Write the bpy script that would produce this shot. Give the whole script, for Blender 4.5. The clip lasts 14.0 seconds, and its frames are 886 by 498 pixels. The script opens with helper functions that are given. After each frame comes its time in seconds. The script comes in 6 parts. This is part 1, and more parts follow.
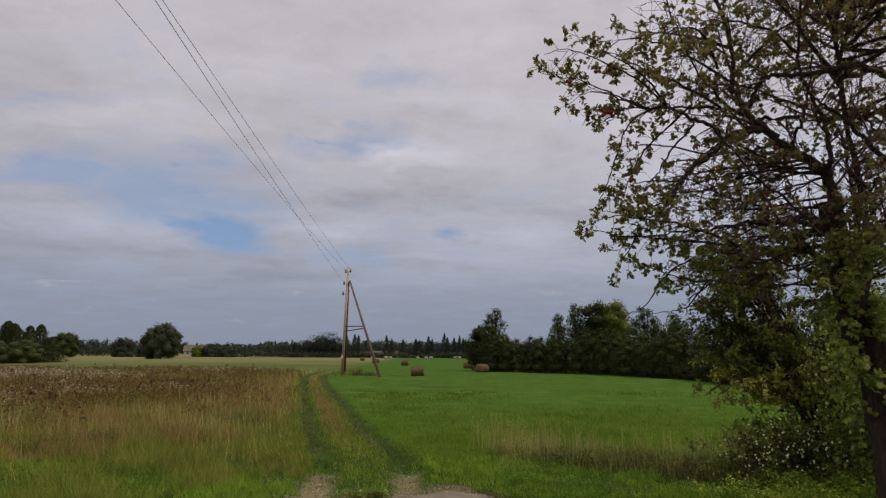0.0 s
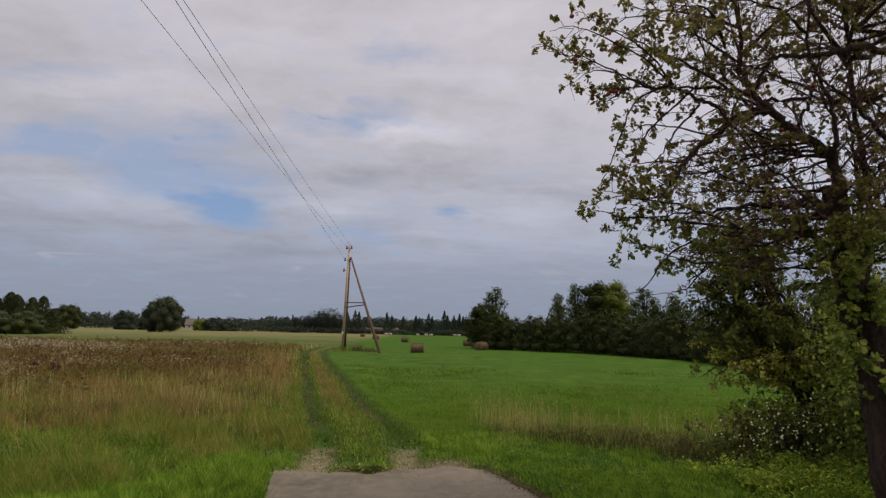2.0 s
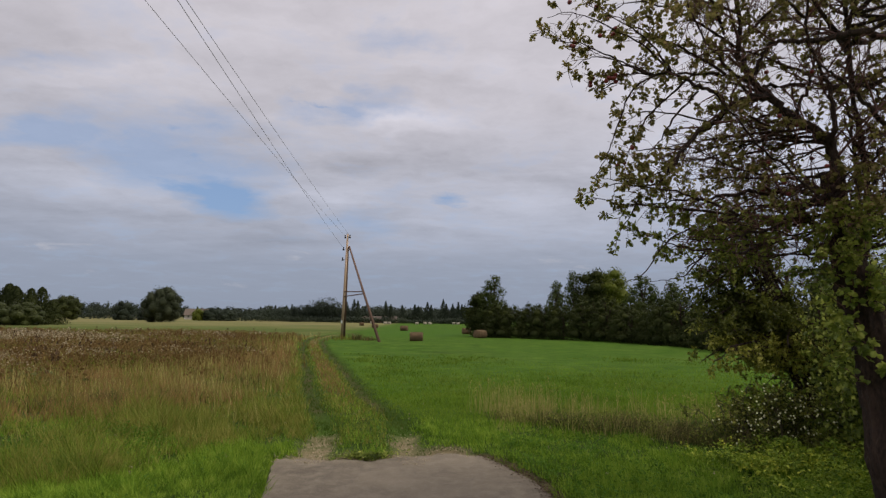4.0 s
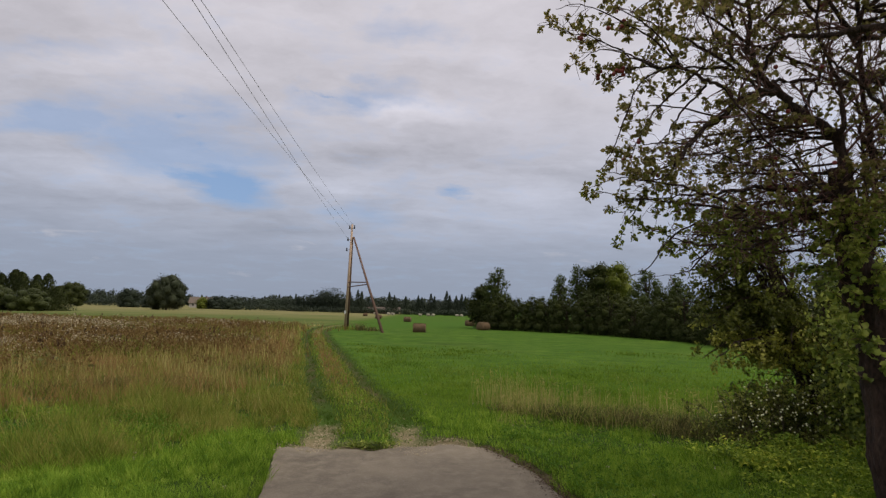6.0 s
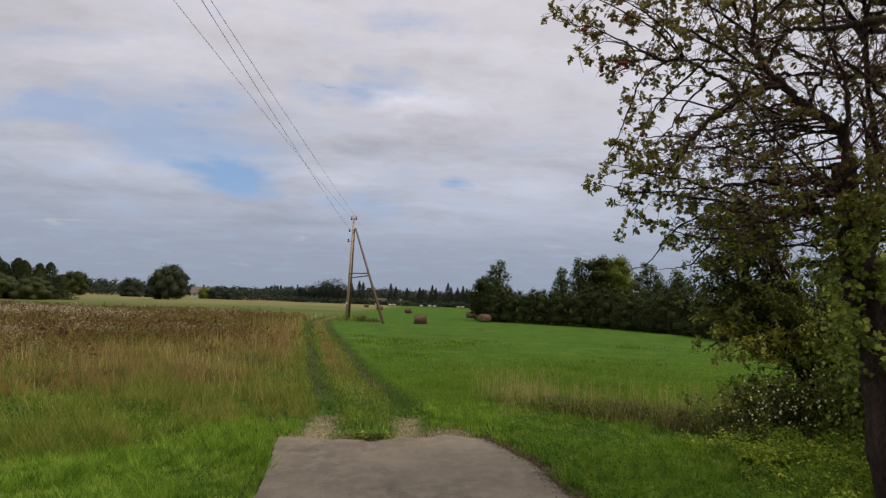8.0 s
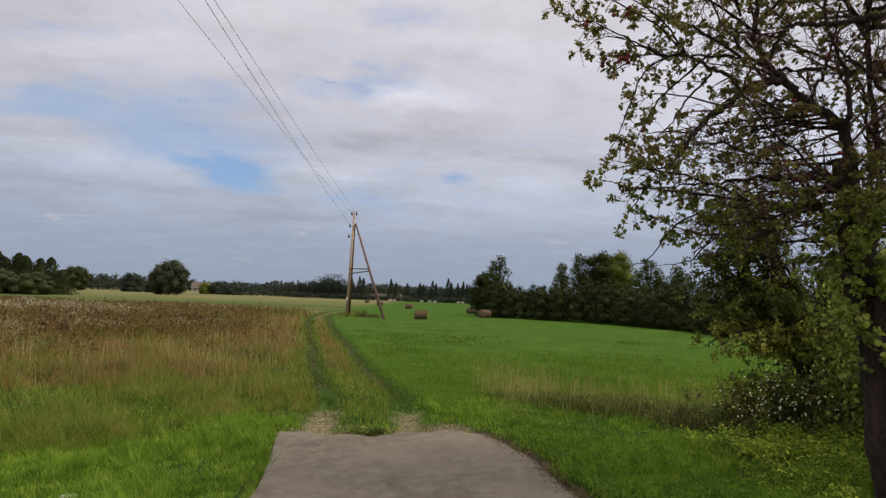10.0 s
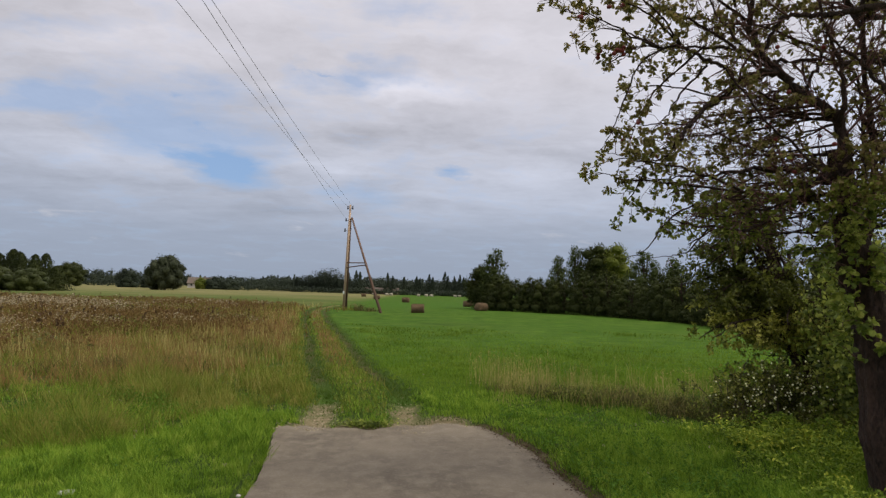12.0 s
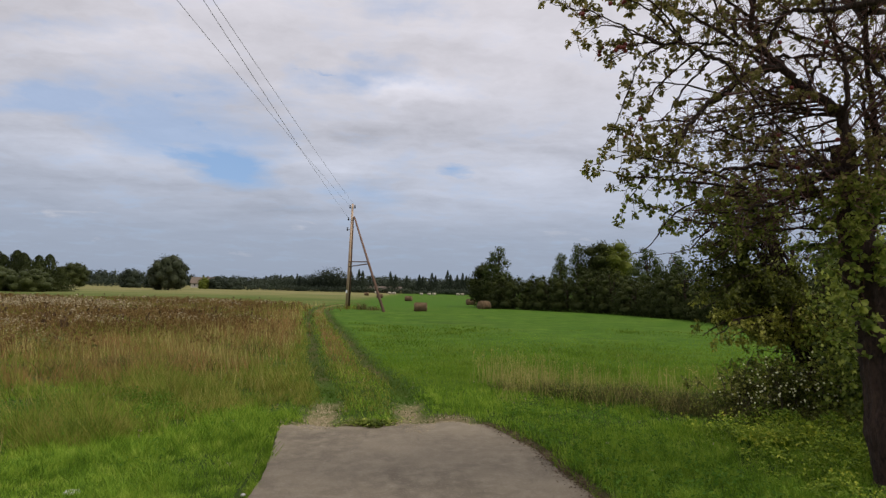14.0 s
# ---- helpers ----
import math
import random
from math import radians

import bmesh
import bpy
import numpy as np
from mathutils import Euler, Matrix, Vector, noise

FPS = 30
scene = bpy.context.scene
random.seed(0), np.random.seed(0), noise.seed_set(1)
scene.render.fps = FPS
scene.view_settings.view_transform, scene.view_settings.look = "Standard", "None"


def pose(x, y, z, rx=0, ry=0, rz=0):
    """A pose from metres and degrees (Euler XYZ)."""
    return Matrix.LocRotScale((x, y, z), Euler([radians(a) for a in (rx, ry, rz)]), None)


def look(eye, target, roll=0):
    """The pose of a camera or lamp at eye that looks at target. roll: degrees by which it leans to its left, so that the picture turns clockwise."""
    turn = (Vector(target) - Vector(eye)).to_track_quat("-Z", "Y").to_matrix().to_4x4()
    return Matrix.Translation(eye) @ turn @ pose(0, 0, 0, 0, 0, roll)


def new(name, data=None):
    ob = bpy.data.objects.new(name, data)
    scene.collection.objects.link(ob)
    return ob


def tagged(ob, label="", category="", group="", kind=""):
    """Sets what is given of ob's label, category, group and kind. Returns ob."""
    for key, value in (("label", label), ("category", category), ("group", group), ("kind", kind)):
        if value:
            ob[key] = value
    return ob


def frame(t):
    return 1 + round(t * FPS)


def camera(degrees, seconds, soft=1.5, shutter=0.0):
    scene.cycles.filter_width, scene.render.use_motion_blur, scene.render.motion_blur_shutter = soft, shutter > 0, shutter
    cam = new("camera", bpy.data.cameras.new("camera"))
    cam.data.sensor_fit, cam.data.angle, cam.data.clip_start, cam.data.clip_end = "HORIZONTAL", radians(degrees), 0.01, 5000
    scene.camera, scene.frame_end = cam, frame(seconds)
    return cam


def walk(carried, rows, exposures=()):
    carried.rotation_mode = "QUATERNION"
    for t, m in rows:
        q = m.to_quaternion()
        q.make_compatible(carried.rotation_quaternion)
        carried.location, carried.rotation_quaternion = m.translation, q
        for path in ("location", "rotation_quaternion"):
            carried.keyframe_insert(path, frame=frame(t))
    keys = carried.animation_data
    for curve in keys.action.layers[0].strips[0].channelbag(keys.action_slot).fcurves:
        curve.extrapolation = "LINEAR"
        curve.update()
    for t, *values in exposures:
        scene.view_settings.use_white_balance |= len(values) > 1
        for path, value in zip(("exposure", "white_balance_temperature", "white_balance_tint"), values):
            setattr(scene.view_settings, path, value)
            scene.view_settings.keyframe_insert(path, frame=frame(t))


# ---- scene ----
cam = camera(73.5, 14.0, 1.35)
STAND = (-0.012, 0.008, 1.989)      # the camera turns where it stands
PATH = [
    (0, STAND, (0.0007, 1.9779, 2.3344), 0.25),
    (0.5, STAND, (0.0043, 1.9813, 2.3143), 0.77),
    (1, STAND, (0.0145, 1.9890, 2.2628), 0.97),
    (1.5, STAND, (0.0056, 1.9889, 2.2639), 0.88),
    (2, STAND, (-0.0025, 1.9894, 2.2611), 1.13),
    (2.5, STAND, (-0.0004, 1.9918, 2.2426), 0.70),
    (3, STAND, (0.0027, 1.9926, 2.2366), 0.67),
    (5.5, STAND, (-0.0042, 1.9968, 2.2006), 1.19),
    (6, STAND, (-0.0102, 1.9974, 2.1950), 1.56),
    (6.5, STAND, (-0.0066, 1.9995, 2.1726), 1.63),
    (7, STAND, (-0.0098, 1.9994, 2.1747), 1.69),
    (7.5, STAND, (-0.0152, 1.9994, 2.1738), 2.08),
    (8, STAND, (-0.0148, 2.0000, 2.1674), 2.00),
    (10.5, STAND, (-0.0156, 2.0013, 2.1520), 2.08),
    (11, STAND, (-0.0152, 2.0014, 2.1516), 1.88),
    (11.5, STAND, (-0.0089, 2.0023, 2.1404), 1.79),
    (12, STAND, (-0.0026, 2.0029, 2.1308), 1.67),
    (12.5, STAND, (-0.0024, 2.0035, 2.1234), 1.58),
    (13, STAND, (0.0008, 2.0038, 2.1175), 1.23),
    (13.5, STAND, (-0.0070, 2.0036, 2.1211), 1.33),
    (14, STAND, (-0.0109, 2.0034, 2.1252), 1.32),
]
walk(cam, [(t, look(eye, target, roll)) for t, eye, target, roll in PATH], [(0.0, -0.30, 6640, 13.5), (1.0, -0.27, 6630, 13.5), (3.0, -0.17, 6600, 13), (6.5, -0.06, 6570, 12), (14.0, 0.09, 6530, 10.5)])

# ---------------------------------------------------------------- light
SUN_EL, SUN_AZ = 50.0, 97.0        # degrees above the horizon, degrees from ahead (+ to the right)


def shader_tree(owner):
    owner.use_nodes = True
    owner.node_tree.nodes.clear()
    return owner.node_tree


def node(tree, kind, inputs=(), **props):
    """A node with its inputs set to numbers or linked to sockets."""
    n = tree.nodes.new(kind)
    if "operation" in props:
        n.operation = props["operation"]
    if "use_clamp" in props:
        n.use_clamp = props["use_clamp"]
    if "data_type" in props:
        n.data_type = props["data_type"]
    if "attribute_name" in props:
        n.attribute_name = props["attribute_name"]
    if "feature" in props:
        n.feature = props["feature"]
    for key, value in dict(inputs).items():
        if isinstance(value, bpy.types.NodeSocket):
            tree.links.new(value, n.inputs[key])
        else:
            n.inputs[key].default_value = value
    return n


def calc(tree, op, a, b=0.0, clamp=False):
    return node(tree, "ShaderNodeMath", {0: a, 1: b}, operation=op, use_clamp=clamp).outputs[0]


def mixed(tree, fac, a, b):
    n = node(tree, "ShaderNodeMix", data_type="RGBA")
    for i, v in ((0, fac), (6, a), (7, b)):
        if isinstance(v, bpy.types.NodeSocket):
            tree.links.new(v, n.inputs[i])
        else:
            n.inputs[i].default_value = (*v, 1) if i and len(v) == 3 else v
    return n.outputs[2]


def ramp(tree, fac, stops):
    n = node(tree, "ShaderNodeValToRGB", {0: fac})
    el = n.color_ramp.elements
    while len(el) < len(stops):
        el.new(0.5)
    for e, (p, c) in zip(el, stops):
        e.position, e.color = p, (*c, 1)
    return n.outputs[0]


def noise_at(tree, vec, scale, detail=4.0, rough=0.55, warp=0.0):
    return node(tree, "ShaderNodeTexNoise", {"Vector": vec, "Scale": scale, "Detail": detail, "Roughness": rough, "Distortion": warp}).outputs[0]


def build_world():
    w = bpy.data.worlds.new("cloudy_sky")
    scene.world = w
    t = shader_tree(w)
    way = node(t, "ShaderNodeTexCoord").outputs["Generated"]
    sep = node(t, "ShaderNodeSeparateXYZ", {0: way})
    x, y, z = sep.outputs
    up = calc(t, "MAXIMUM", z, 0.0)
    flat = calc(t, "ADD", up, 0.12)
    px, py = calc(t, "DIVIDE", x, flat), calc(t, "DIVIDE", y, flat)
    p = node(t, "ShaderNodeCombineXYZ", {0: px, 1: py}).outputs[0]

    def shift(vec, scale, much, detail=5.0):
        wob = node(t, "ShaderNodeTexNoise", {"Vector": vec, "Scale": scale, "Detail": detail, "Roughness": 0.6})
        off = node(t, "ShaderNodeVectorMath", {0: wob.outputs["Color"], 1: (0.5, 0.5, 0.5)}, operation="SUBTRACT").outputs[0]
        off = node(t, "ShaderNodeVectorMath", {0: off, "Scale": much}, operation="SCALE").outputs[0]
        return node(t, "ShaderNodeVectorMath", {0: vec, 1: off}, operation="ADD").outputs[0]

    def blots(vec, rows):
        """Soft spots on the cloud sheet: the strongest one at each place."""
        most = 0.0
        for cx, cy, sx, sy, k in rows:
            d = node(t, "ShaderNodeVectorMath", {0: vec, 1: (cx, cy, 0)}, operation="SUBTRACT").outputs[0]
            d = node(t, "ShaderNodeVectorMath", {0: d, 1: (1 / sx, 1 / sy, 0)}, operation="MULTIPLY").outputs[0]
            d = node(t, "ShaderNodeVectorMath", {0: d}, operation="LENGTH").outputs["Value"]
            most = calc(t, "MAXIMUM", calc(t, "MULTIPLY", calc(t, "SUBTRACT", 1.0, d, True), k), most)
        return most

    n_big = noise_at(t, p, 0.9, 5, 0.55, 0.3)
    n_mid = noise_at(t, shift(p, 2.2, 0.5), 2.3, 6, 0.55, 0.3)
    n_fine = noise_at(t, shift(p, 4.0, 0.25), 6.5, 6, 0.6, 0.3)
    # long ragged bands of cloud across the view
    bands = noise_at(t, node(t, "ShaderNodeVectorMath", {0: shift(p, 1.6, 0.6), 1: (0.9, 3.4, 1)}, operation="MULTIPLY").outputs[0], 1.3, 6, 0.6)
    q = shift(p, 3.2, 0.42, 6.0)
    # thin cloud, through which the blue shows weakly
    veil = calc(t, "ADD", blots(q, VEILS), calc(t, "MULTIPLY", calc(t, "SUBTRACT", n_mid, 0.5), 1.5))
    veil = calc(t, "ADD", veil, calc(t, "MULTIPLY", calc(t, "SUBTRACT", n_fine, 0.5), 0.9))
    veil = calc(t, "MULTIPLY", node(t, "ShaderNodeMapRange", {"Value": veil, "From Min": 0.05, "From Max": 0.80}).outputs[0], 0.60)
    gap = calc(t, "ADD", blots(q, GAPS), calc(t, "MULTIPLY", calc(t, "SUBTRACT", n_mid, 0.5), 0.8))
    gap = calc(t, "ADD", gap, calc(t, "MULTIPLY", calc(t, "SUBTRACT", n_fine, 0.5), 0.55))
    gap = node(t, "ShaderNodeMapRange", {"Value": gap, "From Min": 0.16, "From Max": 0.95}).outputs[0]
    gap = calc(t, "MAXIMUM", gap, veil)
    air = node(t, "ShaderNodeTexSky")
    air.sky_type, air.sun_disc, air.sun_elevation, air.sun_rotation = "NISHITA", False, radians(SUN_EL), radians(SUN_AZ)
    blue = air.outputs[0]
    blue = node(t, "ShaderNodeVectorMath", {0: blue, "Scale": 0.105}, operation="SCALE").outputs[0]
    blue = mixed(t, 0.65, blue, (0.27, 0.43, 0.72))
    cloud = ramp(t, up, [(0.0, (0.30, 0.355, 0.455)), (0.08, (0.345, 0.400, 0.505)), (0.2, (0.485, 0.515, 0.605)), (0.34, (0.61, 0.605, 0.665)), (0.52, (0.665, 0.645, 0.695)), (0.8, (1.25, 1.22, 1.27))])
    tone = calc(t, "MULTIPLY", calc(t, "SUBTRACT", n_big, 0.5), 0.45)
    tone = calc(t, "ADD", tone, calc(t, "MULTIPLY", calc(t, "SUBTRACT", n_mid, 0.5), 0.40))
    tone = calc(t, "ADD", tone, calc(t, "MULTIPLY", calc(t, "SUBTRACT", n_fine, 0.5), 0.22))
    tone = calc(t, "ADD", tone, calc(t, "MULTIPLY", calc(t, "SUBTRACT", bands, 0.5), 0.36))
    tone = calc(t, "SUBTRACT", tone, blots(q, SHADES))
    tone = calc(t, "ADD", tone, blots(q, LIGHTS))
    calm = calc(t, "MULTIPLY", calc(t, "SUBTRACT", up, 0.03), 7.0, True)
    shade = calc(t, "ADD", 0.965, calc(t, "MULTIPLY", tone, calm))
    cloud = node(t, "ShaderNodeVectorMath", {0: cloud, "Scale": shade}, operation="SCALE").outputs[0]
    sky = mixed(t, gap, cloud, blue)
    # a few small white puffs low over the horizon
    q = node(t, "ShaderNodeCombineXYZ", {0: calc(t, "MULTIPLY", calc(t, "DIVIDE", x, y), 7.0), 1: calc(t, "MULTIPLY", z, 34.0)}).outputs[0]
    puff = node(t, "ShaderNodeMapRange", {"Value": noise_at(t, q, 1.0, 6, 0.6, 0.5), "From Min": 0.62, "From Max": 0.80}).outputs[0]
    lowish = ramp(t, up, [(0.03, (0, 0, 0)), (0.06, (1, 1, 1)), (0.10, (1, 1, 1)), (0.16, (0, 0, 0))])
    sky = mixed(t, calc(t, "MULTIPLY", calc(t, "MULTIPLY", puff, lowish), 0.6), sky, (0.62, 0.62, 0.66))
    # below the horizon only the ground's own tone
    low = calc(t, "MULTIPLY", calc(t, "ADD", z, 0.02), 60.0, True)
    sky = mixed(t, low, (0.10, 0.13, 0.08), sky)
    bg = node(t, "ShaderNodeBackground", {"Color": sky, "Strength": 1.0})
    t.links.new(bg.outputs[0], node(t, "ShaderNodeOutputWorld").inputs[0])


# spots on the cloud sheet (place, half widths, strength): holes, thin cloud, grey bellies, bright tops
GAPS = [(-1.13, 3.02, 0.34, 0.62, 1.35), (-1.04, 2.5, 0.22, 0.45, 0.8), (-1.0, 2.16, 0.12, 0.13, 0.65), (-0.45, 2.0, 0.10, 0.06, 0.85), (0.05, 3.08, 0.15, 0.13, 0.85), (-0.45, 3.62, 0.14, 0.24, 0.45)]
VEILS = [(-1.15, 2.5, 0.55, 0.75, 1.1), (-1.45, 2.2, 0.5, 0.22, 1.1), (-0.85, 2.15, 0.3, 0.25, 0.8), (-0.33, 2.02, 0.32, 0.16, 0.95), (-0.45, 3.6, 0.32, 0.5, 0.7), (-1.2, 1.66, 0.4, 0.12, 0.5), (-0.12, 1.6, 0.2, 0.1, 0.5)]
SHADES = [(-0.34, 2.58, 0.20, 0.18, 0.18), (-1.12, 3.98, 0.34, 0.32, 0.22), (0.3, 2.6, 0.7, 0.4, 0.03)]
LIGHTS = [(-0.5, 3.06, 0.35, 0.4, 0.22), (-1.7, 2.75, 0.5, 0.5, 0.16), (-0.1, 2.12, 0.3, 0.16, 0.22), (-0.9, 1.75, 0.6, 0.25, 0.12), (0.4, 3.2, 0.6, 0.5, 0.12), (1.3, 2.1, 1.3, 1.1, 0.24), (0.7, 3.6, 1.2, 1.2, 0.20), (-0.1, 3.9, 0.9, 1.0, 0.16)]
build_world()
sun = new("sun", bpy.data.lights.new("sun", "SUN"))
sun.data.energy, sun.data.angle, sun.data.color = 2.0, radians(16), (1.0, 0.93, 0.82)
az, el = radians(SUN_AZ), radians(SUN_EL)
sun.matrix_world = look(Vector((math.sin(az) * math.cos(el), math.cos(az) * math.cos(el), math.sin(el))) * 60, (0, 0, 0))


# ---------------------------------------------------------------- materials
def material(name):
    m = bpy.data.materials.new(name)
    return m, shader_tree(m)


def finish(t, shader):
    t.links.new(shader, node(t, "ShaderNodeOutputMaterial").inputs[0])


def leaf_material(name, colours, rough=0.55, through_light=0.35, patch=0.25, patch_scale=0.6, spec=0.12):
    """Blades and leaves: every one has a tone of its own, in patches, and lets some light through."""
    m, t = material(name)
    geo = node(t, "ShaderNodeNewGeometry")
    pos = node(t, "ShaderNodeTexCoord").outputs["Object"]
    n = noise_at(t, pos, patch_scale, 4)
    f = calc(t, "ADD", calc(t, "MULTIPLY", geo.outputs["Random Per Island"], 1 - patch),
             calc(t, "MULTIPLY", calc(t, "SUBTRACT", calc(t, "MULTIPLY", n, 2.4), 0.7, True), patch), True)
    k = len(colours) - 1
    col = ramp(t, f, [(i / k, c) for i, c in enumerate(colours)])
    b = node(t, "ShaderNodeBsdfPrincipled", {"Base Color": col, "Roughness": rough, "Specular IOR Level": spec})
    tr = node(t, "ShaderNodeBsdfTranslucent", {"Color": col})
    mix = node(t, "ShaderNodeMixShader", {0: through_light, 1: b.outputs[0], 2: tr.outputs[0]})
    finish(t, mix.outputs[0])
    return m


def rough_material(name, dark, light, scale, rough=0.85, bump=0.4, stretch=(1, 1, 1), fine=6.0, metal=0.0, dist=0.01):
    """Bark, straw, stone, painted things: two scales of tone and a relief."""
    m, t = material(name)
    pos = node(t, "ShaderNodeTexCoord").outputs["Object"]
    v = node(t, "ShaderNodeVectorMath", {0: pos, 1: stretch}, operation="MULTIPLY").outputs[0]
    a, b = noise_at(t, v, scale, 6, 0.6), noise_at(t, v, scale * fine, 5, 0.65)
    f = calc(t, "ADD", calc(t, "MULTIPLY", a, 0.9), calc(t, "MULTIPLY", b, 0.9))
    f = calc(t, "SUBTRACT", f, 0.4, True)
    col = ramp(t, f, [(0.15, dark), (0.85, light)])
    bm_ = node(t, "ShaderNodeBump", {"Height": b, "Strength": bump, "Distance": dist})
    s = node(t, "ShaderNodeBsdfPrincipled", {"Base Color": col, "Roughness": rough, "Metallic": metal, "Normal": bm_.outputs[0], "Specular IOR Level": 0.3})
    finish(t, s.outputs[0])
    return m


def ground_material():
    m, t = material("meadow_soil")
    pos = node(t, "ShaderNodeTexCoord").outputs["Object"]
    a = node(t, "ShaderNodeAttribute", attribute_name="cover")
    sep = node(t, "ShaderNodeSeparateColor", {0: a.outputs["Color"]})
    dry, weeds, bare = sep.outputs
    big, mid, fine = noise_at(t, pos, 0.05, 5), noise_at(t, pos, 0.45, 8, 0.68), noise_at(t, pos, 7.0, 5, 0.7)
    green = mixed(t, ramp(t, mid, [(0.35, (0, 0, 0)), (0.68, (1, 1, 1))]), (0.043, 0.094, 0.010), (0.094, 0.162, 0.020))
    green = mixed(t, calc(t, "MULTIPLY", noise_at(t, pos, 2.2, 6, 0.65), 0.55), green, (0.042, 0.098, 0.010))
    streak = noise_at(t, node(t, "ShaderNodeVectorMath", {0: pos, 1: (0.35, 0.9, 1)}, operation="MULTIPLY").outputs[0], 0.5, 6, 0.65)
    green = mixed(t, ramp(t, streak, [(0.50, (0, 0, 0)), (0.72, (0.75, 0.75, 0.75))]), green, (0.108, 0.160, 0.028))
    tuft = noise_at(t, node(t, "ShaderNodeVectorMath", {0: pos, 1: (0.8, 1.3, 1)}, operation="MULTIPLY").outputs[0], 1.1, 7, 0.7)
    green = mixed(t, ramp(t, tuft, [(0.40, (0.8, 0.8, 0.8)), (0.56, (0, 0, 0))]), green, (0.032, 0.070, 0.009))
    tan = mixed(t, fine, (0.105, 0.085, 0.040), (0.25, 0.20, 0.095))
    brown = mixed(t, mid, (0.060, 0.038, 0.019), (0.11, 0.072, 0.036))
    soil = mixed(t, fine, (0.085, 0.064, 0.036), (0.27, 0.22, 0.125))
    # far mown fields: pale green, with a straw tone on the left-hand one
    far = node(t, "ShaderNodeAttribute", attribute_name="far").outputs["Fac"]
    mown = mixed(t, ramp(t, big, [(0.4, (0, 0, 0)), (0.62, (1, 1, 1))]), (0.072, 0.100, 0.024), (0.118, 0.126, 0.040))
    away = ramp(t, calc(t, "DIVIDE", node(t, "ShaderNodeSeparateXYZ", {0: pos}).outputs[1], 300.0), [(0.30, (0, 0, 0)), (0.55, (0.75, 0.75, 0.75))])
    mown = mixed(t, calc(t, "MULTIPLY", away, ramp(t, big, [(0.35, (0.4, 0.4, 0.4)), (0.55, (1, 1, 1))])), mown, (0.215, 0.185, 0.085))
    # near ground: thatch tone, darkened further for the shade between the blades
    shaded_thatch = node(t, "ShaderNodeAttribute", attribute_name="shaded_thatch").outputs["Fac"]
    green = mixed(t, shaded_thatch, green, mixed(t, fine, (0.022, 0.042, 0.008), (0.046, 0.074, 0.016)))
    lush = node(t, "ShaderNodeAttribute", attribute_name="lush").outputs["Fac"]
    green = mixed(t, lush, green, mixed(t, mid, (0.040, 0.095, 0.010), (0.060, 0.118, 0.015)))
    col = mixed(t, far, green, mown)
    jag = calc(t, "MULTIPLY", calc(t, "SUBTRACT", fine, 0.5), 0.8)
    trod = node(t, "ShaderNodeAttribute", attribute_name="trodden").outputs["Fac"]
    worn = calc(t, "MULTIPLY", ramp(t, trod, [(0.80, (0, 0, 0)), (0.98, (0.75, 0.75, 0.75))]), ramp(t, mid, [(0.40, (0.1, 0.1, 0.1)), (0.58, (1, 1, 1))]))
    track = mixed(t, worn, mixed(t, fine, (0.026, 0.050, 0.009), (0.054, 0.072, 0.017)), mixed(t, fine, (0.050, 0.036, 0.019), (0.120, 0.088, 0.048)))
    for mask, tone in ((dry, tan), (weeds, brown), (trod, track), (bare, soil)):
        f = calc(t, "ADD", mask, calc(t, "MULTIPLY", jag, calc(t, "MULTIPLY", mask, 1.0)), True)
        col = mixed(t, f, col, tone)
    bump_ = node(t, "ShaderNodeBump", {"Height": fine, "Strength": 0.7, "Distance": 0.06})
    s = node(t, "ShaderNodeBsdfPrincipled", {"Base Color": col, "Roughness": 0.95, "Specular IOR Level": 0.03, "Normal": bump_.outputs[0]})
    finish(t, s.outputs[0])
    return m


